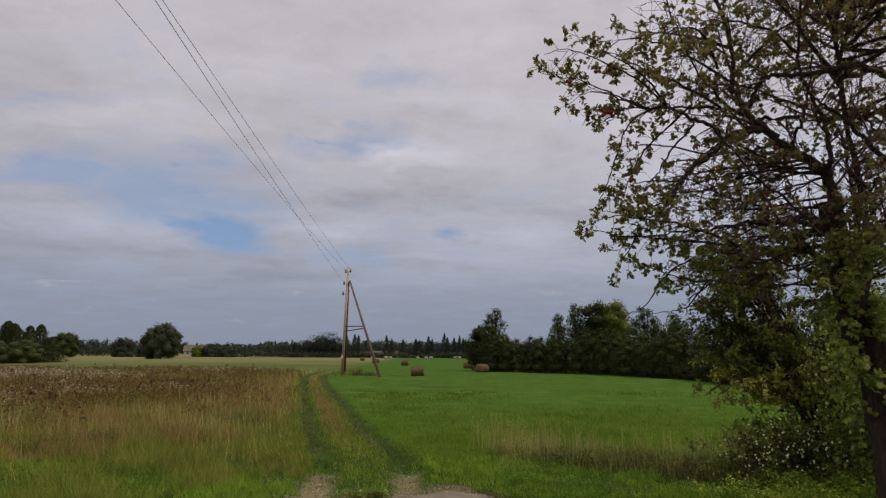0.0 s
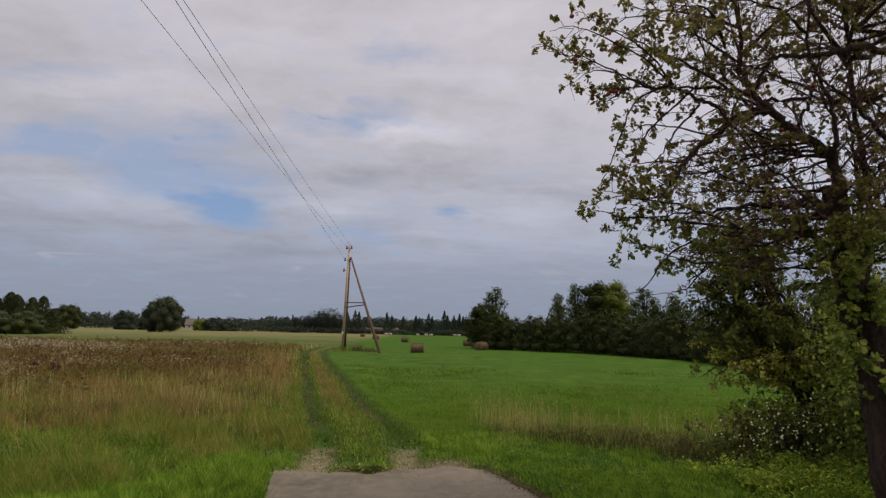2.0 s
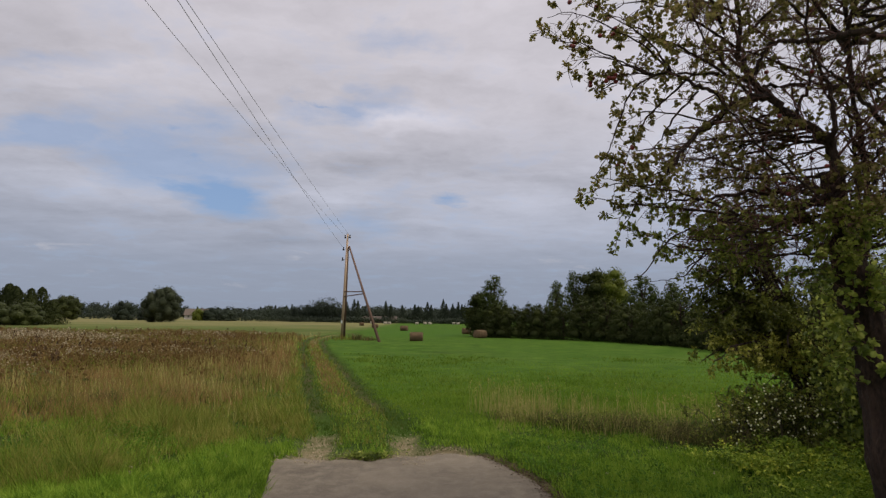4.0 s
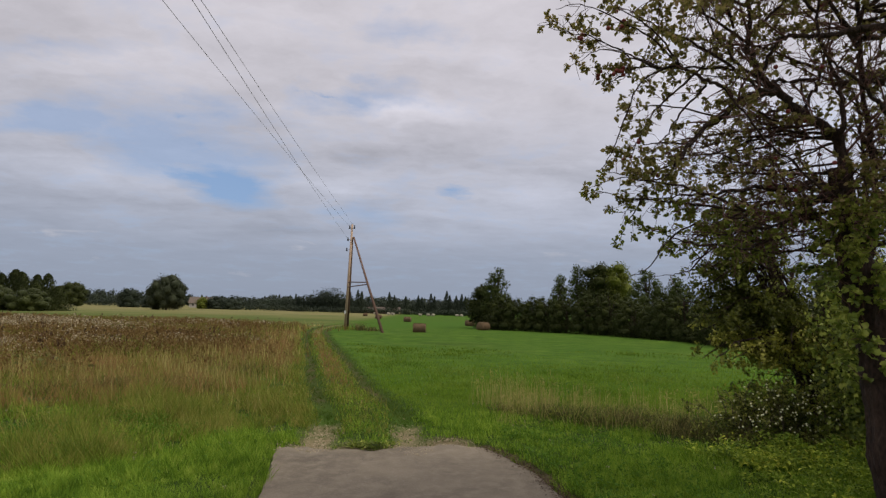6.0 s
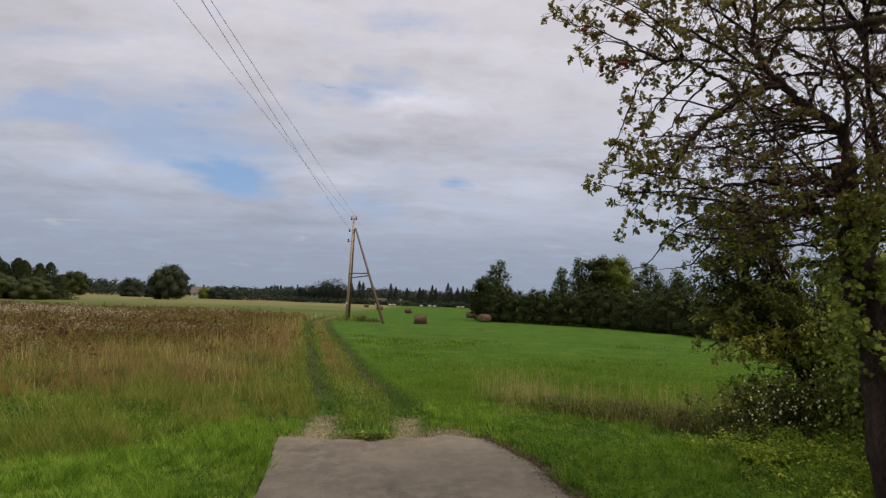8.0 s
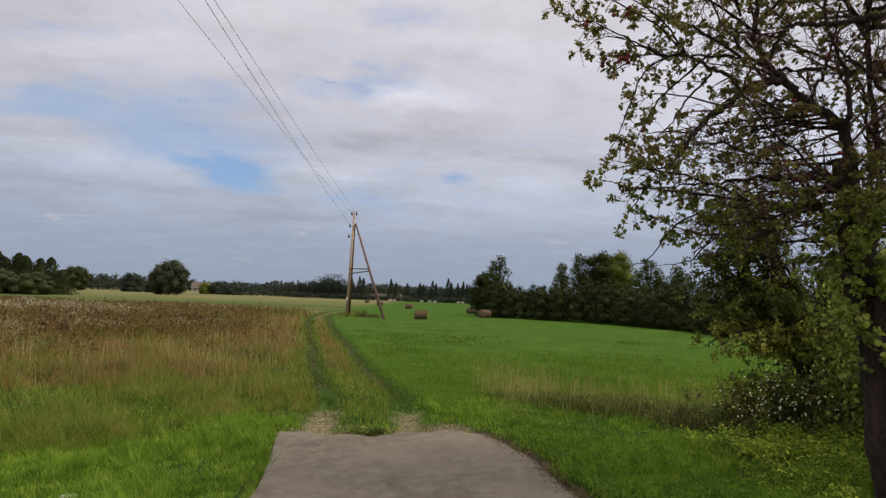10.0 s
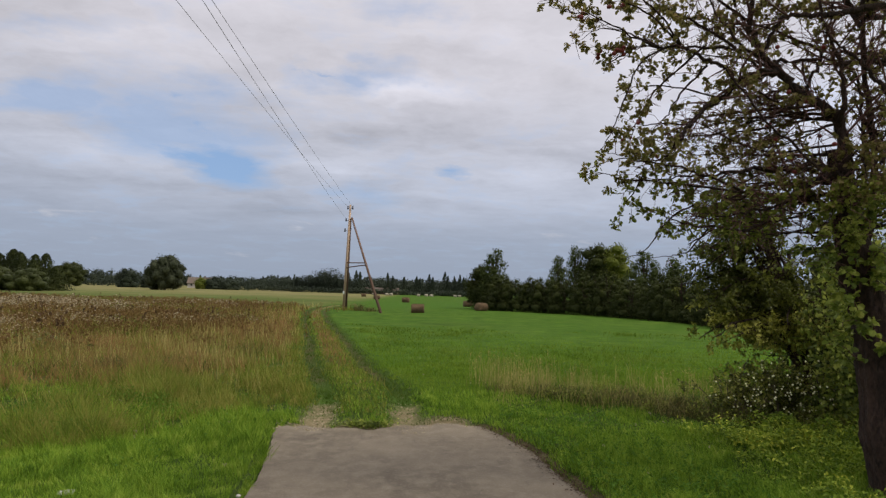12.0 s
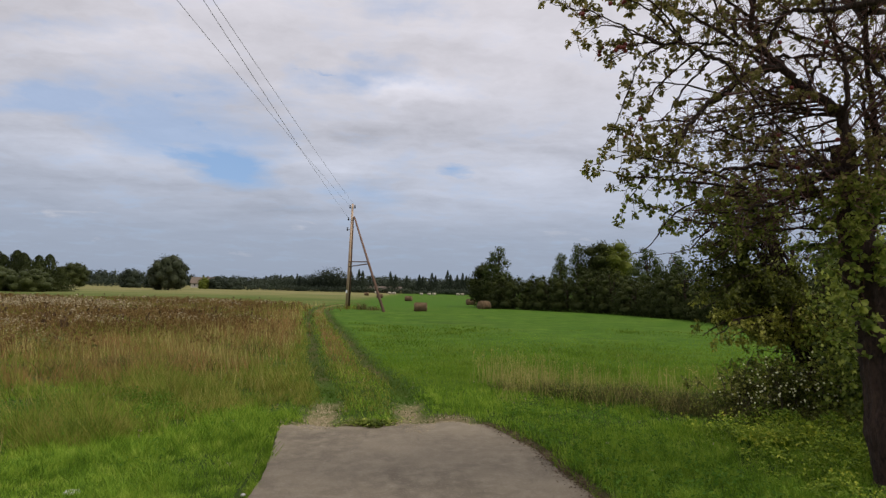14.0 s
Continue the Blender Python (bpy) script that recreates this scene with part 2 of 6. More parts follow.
def asphalt_material():
    m, t = material("worn_asphalt")
    pos = node(t, "ShaderNodeTexCoord").outputs["Object"]
    big, mid, fine = noise_at(t, pos, 0.9, 5, 0.6), noise_at(t, pos, 5.0, 5, 0.6), noise_at(t, pos, 60.0, 4, 0.75)
    stone = node(t, "ShaderNodeTexVoronoi", {"Vector": pos, "Scale": 70.0})
    col = mixed(t, ramp(t, big, [(0.3, (0, 0, 0)), (0.7, (1, 1, 1))]), (0.098, 0.078, 0.052), (0.186, 0.152, 0.104))
    col = mixed(t, ramp(t, mid, [(0.45, (0, 0, 0)), (0.7, (0.7, 0.7, 0.7))]), col, (0.215, 0.180, 0.128))
    grit = ramp(t, node(t, "ShaderNodeSeparateColor", {0: stone.outputs["Color"]}).outputs[0], [(0.80, (0, 0, 0)), (0.97, (1, 1, 1))])
    col = mixed(t, calc(t, "MULTIPLY", grit, 0.16), col, (0.36, 0.33, 0.29))
    col = mixed(t, ramp(t, fine, [(0.3, (0.35, 0.35, 0.35)), (0.5, (0, 0, 0))]), col, (0.08, 0.068, 0.055))
    # hairline cracks
    vec = node(t, "ShaderNodeVectorMath", {0: pos, 1: node(t, "ShaderNodeTexNoise", {"Vector": pos, "Scale": 1.5}).outputs["Color"]}, operation="ADD").outputs[0]
    crack = node(t, "ShaderNodeTexVoronoi", {"Vector": vec, "Scale": 0.5}, feature="DISTANCE_TO_EDGE").outputs["Distance"]
    crack = ramp(t, crack, [(0.0, (0.35, 0.35, 0.35)), (0.004, (0, 0, 0))])
    col = mixed(t, crack, col, (0.05, 0.043, 0.036))
    h = calc(t, "SUBTRACT", calc(t, "ADD", calc(t, "MULTIPLY", stone.outputs["Distance"], 0.6), fine), crack)
    bump_ = node(t, "ShaderNodeBump", {"Height": h, "Strength": 0.5, "Distance": 0.006})
    s = node(t, "ShaderNodeBsdfPrincipled", {"Base Color": col, "Roughness": 0.85, "Specular IOR Level": 0.3, "Normal": bump_.outputs[0]})
    finish(t, s.outputs[0])
    return m


M_GROUND, M_ASPHALT = ground_material(), asphalt_material()
M_LAWN = leaf_material("lawn_blades", [(0.029, 0.063, 0.007), (0.110, 0.205, 0.019), (0.238, 0.355, 0.036), (0.410, 0.450, 0.090)], patch=0.58, patch_scale=5.0, through_light=0.3, spec=0.05)
M_MEADOW = leaf_material("meadow_blades", [(0.094, 0.180, 0.015), (0.134, 0.228, 0.021), (0.176, 0.262, 0.029), (0.222, 0.285, 0.044)], patch=0.55, patch_scale=0.5, through_light=0.55, spec=0.04)
M_MIXED = leaf_material("rough_grass_blades", [(0.060, 0.104, 0.014), (0.132, 0.176, 0.024), (0.232, 0.228, 0.046), (0.41, 0.318, 0.105)], patch=0.55, patch_scale=2.6, through_light=0.3, spec=0.05)
M_TAN = leaf_material("dry_grass_blades", [(0.098, 0.090, 0.028), (0.200, 0.132, 0.046), (0.31, 0.178, 0.066), (0.42, 0.285, 0.124)], patch=0.55, patch_scale=0.45)
M_STALK = leaf_material("straw_stalks", [(0.21, 0.200, 0.056), (0.36, 0.315, 0.100), (0.55, 0.47, 0.175)], patch=0.3)
M_DOCK = leaf_material("dry_weed_stems", [(0.076, 0.043, 0.015), (0.145, 0.086, 0.029), (0.195, 0.130, 0.044), (0.150, 0.134, 0.038)], through_light=0.25, patch=0.65, patch_scale=0.35)
M_SPIRE = leaf_material("dock_spire_seed", [(0.045, 0.027, 0.015), (0.080, 0.048, 0.024), (0.115, 0.07, 0.036)], through_light=0.1)
M_FLUFF = leaf_material("seed_fluff", [(0.22, 0.175, 0.10), (0.35, 0.29, 0.175), (0.50, 0.43, 0.29)], through_light=0.3)
M_TUSSOCK = leaf_material("tussock_blades", [(0.072, 0.134, 0.013), (0.102, 0.175, 0.018), (0.143, 0.212, 0.027), (0.188, 0.232, 0.043)], patch=0.7, patch_scale=0.4, spec=0.04)
M_NETTLE = leaf_material("low_weed_leaves", [(0.050, 0.054, 0.014), (0.090, 0.092, 0.022), (0.160, 0.138, 0.042)], patch=0.4)
M_HERB = leaf_material("clover_leaves", [(0.045, 0.100, 0.012), (0.085, 0.175, 0.020), (0.150, 0.260, 0.034)], patch=0.4, patch_scale=1.5, spec=0.05)
M_RUT = leaf_material("trodden_blades", [(0.034, 0.070, 0.009), (0.056, 0.100, 0.012), (0.096, 0.106, 0.022)], patch=0.5, patch_scale=0.8, spec=0.04)
M_DITCH = leaf_material("ditch_weed_leaves", [(0.036, 0.050, 0.012), (0.076, 0.090, 0.022), (0.160, 0.134, 0.050), (0.30, 0.240, 0.095)], patch=0.4)
M_DITCH_GREEN = leaf_material("field_herb_leaves", [(0.060, 0.066, 0.020), (0.120, 0.124, 0.036), (0.200, 0.190, 0.060), (0.28, 0.25, 0.10)], patch=0.5, patch_scale=0.4)
M_COVER = leaf_material("ground_cover_leaves", [(0.022, 0.048, 0.007), (0.085, 0.145, 0.015), (0.260, 0.345, 0.036), (0.660, 0.640, 0.085)], patch=0.55, patch_scale=1.6)
M_APPLE_LEAF = leaf_material("apple_leaves", [(0.094, 0.082, 0.028), (0.186, 0.164, 0.050), (0.310, 0.270, 0.090), (0.450, 0.300, 0.170)], patch=0.3, patch_scale=1.0, through_light=0.5)
M_APPLE_LOW = leaf_material("low_apple_leaves", [(0.060, 0.074, 0.017), (0.140, 0.165, 0.032), (0.275, 0.300, 0.056), (0.44, 0.45, 0.11)], patch=0.4, patch_scale=2.0, through_light=0.45)
M_SUCKER = leaf_material("broad_leaves", [(0.034, 0.050, 0.012), (0.090, 0.122, 0.022), (0.200, 0.255, 0.044), (0.42, 0.46, 0.085), (0.62, 0.62, 0.15)], rough=0.45, patch=0.55, patch_scale=3.0, through_light=0.45, spec=0.25)
M_PLUM = leaf_material("small_tree_leaves", [(0.038, 0.046, 0.012), (0.080, 0.094, 0.019), (0.150, 0.168, 0.030), (0.30, 0.30, 0.058)], rough=0.45, patch=0.45, patch_scale=2.2, through_light=0.35, spec=0.2)
M_FRINGE = leaf_material("yellowing_lit_small_leaves", [(0.065, 0.080, 0.015), (0.180, 0.195, 0.030), (0.420, 0.410, 0.075), (0.66, 0.62, 0.18)], rough=0.4, patch=0.4, patch_scale=2.2, through_light=0.45, spec=0.3)
M_SNOW = leaf_material("snowberry_leaves", [(0.034, 0.042, 0.012), (0.080, 0.096, 0.020), (0.210, 0.225, 0.045), (0.70, 0.68, 0.20)], rough=0.4, patch=0.3, patch_scale=2.0, through_light=0.35, spec=0.2)
M_HEDGE = leaf_material("hedge_leaves", [(0.020, 0.027, 0.009), (0.040, 0.049, 0.014), (0.074, 0.082, 0.019)], patch=0.65, patch_scale=0.7, through_light=0.15, spec=0.05)
M_PINE = leaf_material("pine_needles", [(0.024, 0.033, 0.010), (0.042, 0.052, 0.014), (0.070, 0.080, 0.020)], patch=0.6, patch_scale=0.25, through_light=0.1)
M_BIRCH = leaf_material("birch_leaves", [(0.038, 0.054, 0.014), (0.062, 0.082, 0.020), (0.095, 0.112, 0.028)], patch=0.5, patch_scale=0.5, through_light=0.25)
M_GOLD = leaf_material("yellowing_leaves", [(0.065, 0.088, 0.014), (0.125, 0.150, 0.020), (0.200, 0.210, 0.034)], patch=0.5, patch_scale=0.5, through_light=0.25)
M_WILLOW = leaf_material("willow_leaves", [(0.030, 0.040, 0.020), (0.050, 0.060, 0.030), (0.082, 0.092, 0.048)], patch=0.5, patch_scale=0.25, through_light=0.2)
M_FARWOOD = leaf_material("far_wood_leaves", [(0.026, 0.036, 0.026), (0.040, 0.052, 0.032), (0.056, 0.070, 0.038)], patch=0.75, patch_scale=0.03, through_light=0.25)
M_BARK = rough_material("apple_bark", (0.009, 0.006, 0.005), (0.088, 0.052, 0.038), 9.0, 0.9, 1.0, (1, 1, 0.35), 4.0, dist=0.05)
M_TWIG = rough_material("twig_bark", (0.075, 0.034, 0.028), (0.220, 0.112, 0.092), 9.0, 0.85, 0.3)
M_STEM = rough_material("shrub_stems", (0.070, 0.055, 0.034), (0.19, 0.155, 0.095), 9.0, 0.85, 0.3)
M_APPLE = rough_material("apple_skin", (0.15, 0.020, 0.026), (0.28, 0.065, 0.050), 9.0, 0.4, 0.05)
M_BERRY = rough_material("berry_skin", (0.80, 0.76, 0.42), (0.90, 0.87, 0.56), 20.0, 0.4, 0.05)
M_POLE = rough_material("weathered_pole_wood", (0.30, 0.20, 0.13), (0.58, 0.43, 0.30), 3.0, 0.8, 0.4, (4, 4, 0.25), 6.0)
M_STUB = rough_material("dark_post_wood", (0.045, 0.026, 0.017), (0.125, 0.074, 0.046), 3.0, 0.85, 0.4, (4, 4, 0.25), 6.0)
M_STRUT = rough_material("brown_strut_wood", (0.075, 0.043, 0.030), (0.18, 0.110, 0.075), 3.0, 0.85, 0.4, (3, 3, 0.4), 6.0)
M_STEEL = rough_material("grey_steel", (0.10, 0.10, 0.105), (0.22, 0.22, 0.23), 8.0, 0.5, 0.1, metal=0.7)
M_CERAMIC = rough_material("dark_insulator_glaze", (0.020, 0.018, 0.020), (0.055, 0.050, 0.055), 8.0, 0.25, 0.02)
M_TAG = rough_material("white_plate_enamel", (0.70, 0.70, 0.68), (0.82, 0.82, 0.80), 5.0, 0.4, 0.02)
M_WIRE = rough_material("aluminium_wire", (0.16, 0.16, 0.17), (0.26, 0.26, 0.27), 4.0, 0.6, 0.05, metal=0.3)
M_STRAW = rough_material("weathered_straw", (0.075, 0.048, 0.024), (0.19, 0.125, 0.066), 3.0, 0.95, 0.9, (1, 1, 1), 9.0, dist=0.04)
M_STRAW_PALE = rough_material("pale_straw", (0.30, 0.27, 0.19), (0.48, 0.44, 0.34), 3.0, 0.95, 0.6, (1, 1, 1), 9.0, dist=0.04)
M_STONE = rough_material("pale_stone", (0.30, 0.28, 0.24), (0.54, 0.52, 0.47), 8.0, 0.9, 0.5)
M_GRAVEL = rough_material("limestone_gravel", (0.23, 0.185, 0.110), (0.44, 0.37, 0.25), 2.5, 0.95, 0.5, fine=12)
M_WALL = rough_material("pale_house_plaster", (0.42, 0.38, 0.33), (0.58, 0.54, 0.48), 1.5, 0.9, 0.2)
M_PLANK_WALL = rough_material("brown_barn_boards", (0.12, 0.080, 0.060), (0.24, 0.165, 0.125), 1.5, 0.9, 0.3, (3, 3, 0.3))
M_ROOF = rough_material("grey_brown_roof", (0.095, 0.072, 0.054), (0.165, 0.130, 0.100), 1.5, 0.9, 0.3)
M_DARK = rough_material("dark_window_glass", (0.02, 0.022, 0.025), (0.045, 0.05, 0.055), 2.0, 0.15, 0.0)


# ---------------------------------------------------------------- mesh tools
rng = np.random.default_rng(7)


def mesh_of(name, verts, faces, mat, smooth=False):
    """A mesh from numpy arrays; faces: one array of triangles or of quads, or a list of such arrays."""
    faces = faces if isinstance(faces, list) else [faces]
    verts = np.asarray(verts, dtype=np.float32)
    me = bpy.data.meshes.new(name)
    me.vertices.add(len(verts))
    me.vertices.foreach_set("co", verts.ravel())
    loops = np.concatenate([f.ravel() for f in faces]).astype(np.int32)
    sizes = np.concatenate([np.full(len(f), f.shape[1]) for f in faces])
    me.loops.add(len(loops))
    me.loops.foreach_set("vertex_index", loops)
    me.polygons.add(len(sizes))
    me.polygons.foreach_set("loop_start", np.concatenate([[0], np.cumsum(sizes)[:-1]]).astype(np.int32))
    me.polygons.foreach_set("use_smooth", np.full(len(sizes), smooth))
    me.update(calc_edges=True)
    me.materials.append(mat)
    return me


def thing(name, place, label, category, group="", kind=""):
    ob = new(name)
    ob.empty_display_size = 0.2
    ob.location = place
    return tagged(ob, label, category, group, kind)


def part(name, me, parent, label="", offset=(0, 0, 0)):
    ob = new(name, me)
    ob.parent = parent
    ob.location = offset
    if label:
        ob["label"] = label
    return ob


def part_bm(name, bm, mat, parent, label="", smooth=False):
    me = bpy.data.meshes.new(name)
    bm.to_mesh(me)
    bm.free()
    me.materials.append(mat)
    if smooth:
        me.polygons.foreach_set("use_smooth", [True] * len(me.polygons))
    return part(name, me, parent, label)


class Tubes:
    """Gathers tapered tubes along paths into one mesh."""

    def __init__(self, sides=6):
        self.v, self.f, self.n, self.sides = [], [], 0, sides

    def add(self, path, radii, sides=None, lumpy=0.0):
        k = sides or self.sides
        p = np.asarray(path, dtype=float)
        m = len(p)
        r = np.broadcast_to(np.asarray(radii, dtype=float), (m,)) if np.ndim(radii) else np.full(m, radii)
        tan = np.gradient(p, axis=0)
        tan /= np.linalg.norm(tan, axis=1)[:, None] + 1e-9
        ref = np.array([0.31, 0.87, 0.38]) if abs(tan[0] @ np.array([0.31, 0.87, 0.38])) < 0.9 else np.array([1.0, 0, 0])
        u = np.cross(tan, ref)
        u /= np.linalg.norm(u, axis=1)[:, None] + 1e-9
        w = np.cross(tan, u)
        a = np.arange(k) * 2 * np.pi / k
        ring = u[:, None] * np.cos(a)[None, :, None] + w[:, None] * np.sin(a)[None, :, None]
        rr = r[:, None, None] * (1 + lumpy * rng.normal(size=(m, k, 1)))
        self.v.append((p[:, None] + ring * rr).reshape(-1, 3))
        i, j = np.meshgrid(np.arange(m - 1), np.arange(k), indexing="ij")
        q = np.stack([i * k + j, i * k + (j + 1) % k, (i + 1) * k + (j + 1) % k, (i + 1) * k + j], -1).reshape(-1, 4)
        self.f.append(q + self.n)
        self.n += m * k

    def mesh(self, name, mat):
        return mesh_of(name, np.concatenate(self.v), np.concatenate(self.f), mat, True)


def curve_through(points, n=14, wiggle=0.0):
    """A smooth path through a few places, with a natural unevenness."""
    p = np.asarray(points, dtype=float)
    t = np.linspace(0, len(p) - 1, n)
    out = np.empty((n, 3))
    ext = np.vstack([2 * p[0] - p[1], p, 2 * p[-1] - p[-2]])
    for a, s in enumerate(t):
        i = min(int(s), len(p) - 2)
        f = s - i
        a0, a1, a2, a3 = ext[i], ext[i + 1], ext[i + 2], ext[i + 3]
        out[a] = 0.5 * (2 * a1 + (a2 - a0) * f + (2 * a0 - 5 * a1 + 4 * a2 - a3) * f * f + (3 * a1 - a0 - 3 * a2 + a3) * f ** 3)
    if wiggle:
        w = rng.normal(size=(n, 3)) * wiggle
        w[0] = 0
        out += w
    return out


def blade_mesh(name, x, y, z, h, w, lean, mat, droop=0.35, bent=True, comb=0.0):
    """Grass: a blade at every place, bent over by its lean; comb: how far neighbours lean the same way."""
    n = len(x)
    a = rng.uniform(0, 2 * np.pi, n)
    b = rng.uniform(0, 2 * np.pi, n) * (1 - comb) + comb * (4.0 * wave(x, y, 0.35, 7.0) + 2.0 * wave(x, y, 1.9, 1.5))
    side = np.stack([np.cos(a), np.sin(a), np.zeros(n)], 1) * (w / 2)[:, None]
    tilt = np.stack([np.cos(b), np.sin(b), np.zeros(n)], 1) * (lean * h)[:, None]
    base = np.stack([x, y, z], 1)
    tip = base + tilt * (1 + droop) + np.array([0, 0, 1.0]) * h[:, None]
    if not bent:
        v = np.stack([base - side, base + side, tip], 1).reshape(-1, 3)
        return mesh_of(name, v, (np.arange(n) * 3)[:, None] + np.array([[0, 1, 2]]), mat)
    mid = base + tilt * 0.4 + np.array([0, 0, 1.0]) * (h * 0.58)[:, None]
    v = np.stack([base - side, base + side, mid - side * 0.8, mid + side * 0.8, tip], 1).reshape(-1, 3)
    o = (np.arange(n) * 5)[:, None]
    f = np.concatenate([o + np.array([[0, 1, 3]]), o + np.array([[0, 3, 2]]), o + np.array([[2, 3, 4]])])
    return mesh_of(name, v, f, mat)


def unit(n):
    v = rng.normal(size=(n, 3))
    return v / np.linalg.norm(v, axis=1)[:, None]


def leaf_mesh(name, at, along, size, mat, broad=0.6, up=0.5):
    """Leaves: each a pair of halves folded along the midrib, pointed at both ends; six corners."""
    n = len(at)
    d = along / (np.linalg.norm(along, axis=1)[:, None] + 1e-9)
    nrm = unit(n) + np.array([0, 0, up * 2])
    s = np.cross(d, nrm)
    s /= np.linalg.norm(s, axis=1)[:, None] + 1e-9
    up_ = np.cross(s, d)
    L = np.broadcast_to(size, (n,))[:, None]
    W = L * broad / 2
    v = np.stack([at, at + d * L * 0.35 + s * W + up_ * W * 0.35, at + d * L * 0.75 + s * W * 0.75 + up_ * W * 0.2, at + d * L - up_ * L * 0.12,
                  at + d * L * 0.75 - s * W * 0.75 + up_ * W * 0.2, at + d * L * 0.35 - s * W + up_ * W * 0.35], 1).reshape(-1, 3)
    o = (np.arange(n) * 6)[:, None]
    f = np.concatenate([o + np.array([[0, 1, 2, 3]]), o + np.array([[0, 3, 4, 5]])])
    return mesh_of(name, v, f, mat)


def spray_mesh(name, at, out, size, mat, loose=0.8):
    """Far foliage: small pointed sprays of leaves that face mostly outwards."""
    n = len(at)
    nrm = out + unit(n) * loose
    nrm /= np.linalg.norm(nrm, axis=1)[:, None] + 1e-9
    a = np.cross(nrm, unit(n))
    a /= np.linalg.norm(a, axis=1)[:, None] + 1e-9
    b = np.cross(nrm, a)
    s = np.broadcast_to(size, (n,))[:, None] * rng.uniform(0.6, 1.4, (n, 1))
    v = np.stack([at - a * s * 0.6, at + b * s * 0.35, at + a * s * 0.6, at - b * s * 0.35], 1).reshape(-1, 3)
    f = (np.arange(n) * 4)[:, None] + np.array([[0, 1, 2, 3]])
    return mesh_of(name, v, f, mat)


# ---------------------------------------------------------------- the lie of the land
TRACK = np.array([(3, -0.5), (8.6, -1.05), (11.4, -1.37), (16.2, -2.7), (23, -4.3), (33, -6.65), (42, -8.6), (47, -9.65), (50, -10.3), (53, -10.75), (57, -11.25), (61, -11.5), (66, -11.5), (71, -11.2), (80, -10.0), (140, 0.0)])
ROAD_L = np.array([(-30, -0.9), (0, -1.35), (3, -1.5), (5.7, -1.78), (6.3, -1.84), (7.3, -2.02), (8.6, -2.3)])
ROAD_R = np.array([(-30, 2.4), (0, 1.95), (4, 1.72), (6, 1.52), (6.6, 1.37), (7.6, 1.22), (8.5, 0.9), (9.0, 0.62)])


def wave(x, y, s, k=0.0):
    """A cheap smooth unevenness, -1 to 1."""
    return (np.sin(x * 1.3 / s + 1.7 * np.sin(y * 0.9 / s + k) + k) + np.sin(y * 1.7 / s + 1.3 * np.sin(x * 1.1 / s + 2 * k)) + np.sin((x + y) * 0.7 / s + 3 * k)) / 3


def track_x(y):
    return np.interp(y, TRACK[:, 0], TRACK[:, 1])


def road_far(x):
    return np.interp(x, [-2.3, -0.95, -0.4, 0.1, 0.7], [8.6, 8.56, 8.85, 9.05, 8.95]) + 0.05 * np.sin(x * 9) + 0.03 * np.sin(x * 23 + 1)


def on_road(x, y, grow=0.0):
    return (x > np.interp(y, ROAD_L[:, 0], ROAD_L[:, 1]) - grow) & (x < np.interp(y, ROAD_R[:, 0], ROAD_R[:, 1]) + grow) & (y < road_far(x) + grow)


def rut(x, y):
    """1 in the two wheel ruts, 0 beside them."""
    d = np.abs(np.abs(x - track_x(y) + 0.06 * wave(x, y, 3.0) + 0.07 * wave(x, y, 0.5, 2.0) + 0.07 * wave(x, y, 0.13, 3.0)) - 0.70)
    return np.clip(1.40 - d / 0.30, 0, 1) * np.clip((y - 8) / 0.6, 0, 1) * np.clip((84 - y) / 8, 0, 1)


def weeds_at(x, y):
    e = 1.8 * wave(x, y, 2.5, 1.0) + 1.2 * wave(x, y, 0.7, 3.0)
    left = np.clip((track_x(y) - 2.6 + e - np.clip((32 - y) * 0.16, 0, 3) - x) / 3.5, 0, 1)
    return left * np.clip((y - 13.4 - 3.0 * wave(x, y, 2.2, 1.3) - 1.8 * e) / 11.0, 0, 1) * np.clip((60 + e - y) / 2.0, 0, 1)


def dry_at(x, y):
    e = 1.2 * wave(x, y, 1.8, 4.0)
    left = np.clip((track_x(y) - 1.0 + 0.25 * wave(x, y, 0.9) - x) / 0.5, 0, 1)
    beside = np.clip(1.1 - (track_x(y) - 1.3 - x) / (4.0 + 0.10 * y), 0, 0.8) * np.clip((y - 13) / 9, 0, 1)
    across = np.clip((y - 9.4 - 2.2 * wave(x, y, 1.7, 2.1) - 1.2 * e) / 9.0, 0, 1) * np.clip((23.5 + 1.5 * e - y) / 5.0, 0.12, 1) * np.clip((track_x(y) - 1.2 - x) / 2.8, 0.25, 1)
    strip = left * np.maximum(0.8 * across, beside) * np.clip((72 - y) / 8.0, 0, 1) * np.where(y > 50, np.clip((x - track_x(y) + 4.5) / 2, 0, 1), 1)
    middle = np.clip((0.42 - np.abs(x - track_x(y))) / 0.2, 0, 1) * np.clip((y - 12) / 8, 0, 1) * np.clip((76 - y) / 8, 0, 1) * np.where(y > 42, 0.85, 0.62)
    return np.maximum(strip, middle)


def in_ditch(x, y):
    """1 in the weedy ditch that runs from the verge towards the foot of the tree."""
    d = np.abs(y - (11.35 - 0.50 * (x - 2.0)) + 0.2 * wave(x, y, 0.4, 2.0)) / np.interp(x, [1.0, 2.2, 4.0, 7.0], [0.3, 0.7, 1.15, 1.5])
    return np.clip(2.2 - 2 * d, 0, 1) * np.clip((x - 0.9) / 0.6, 0, 1)


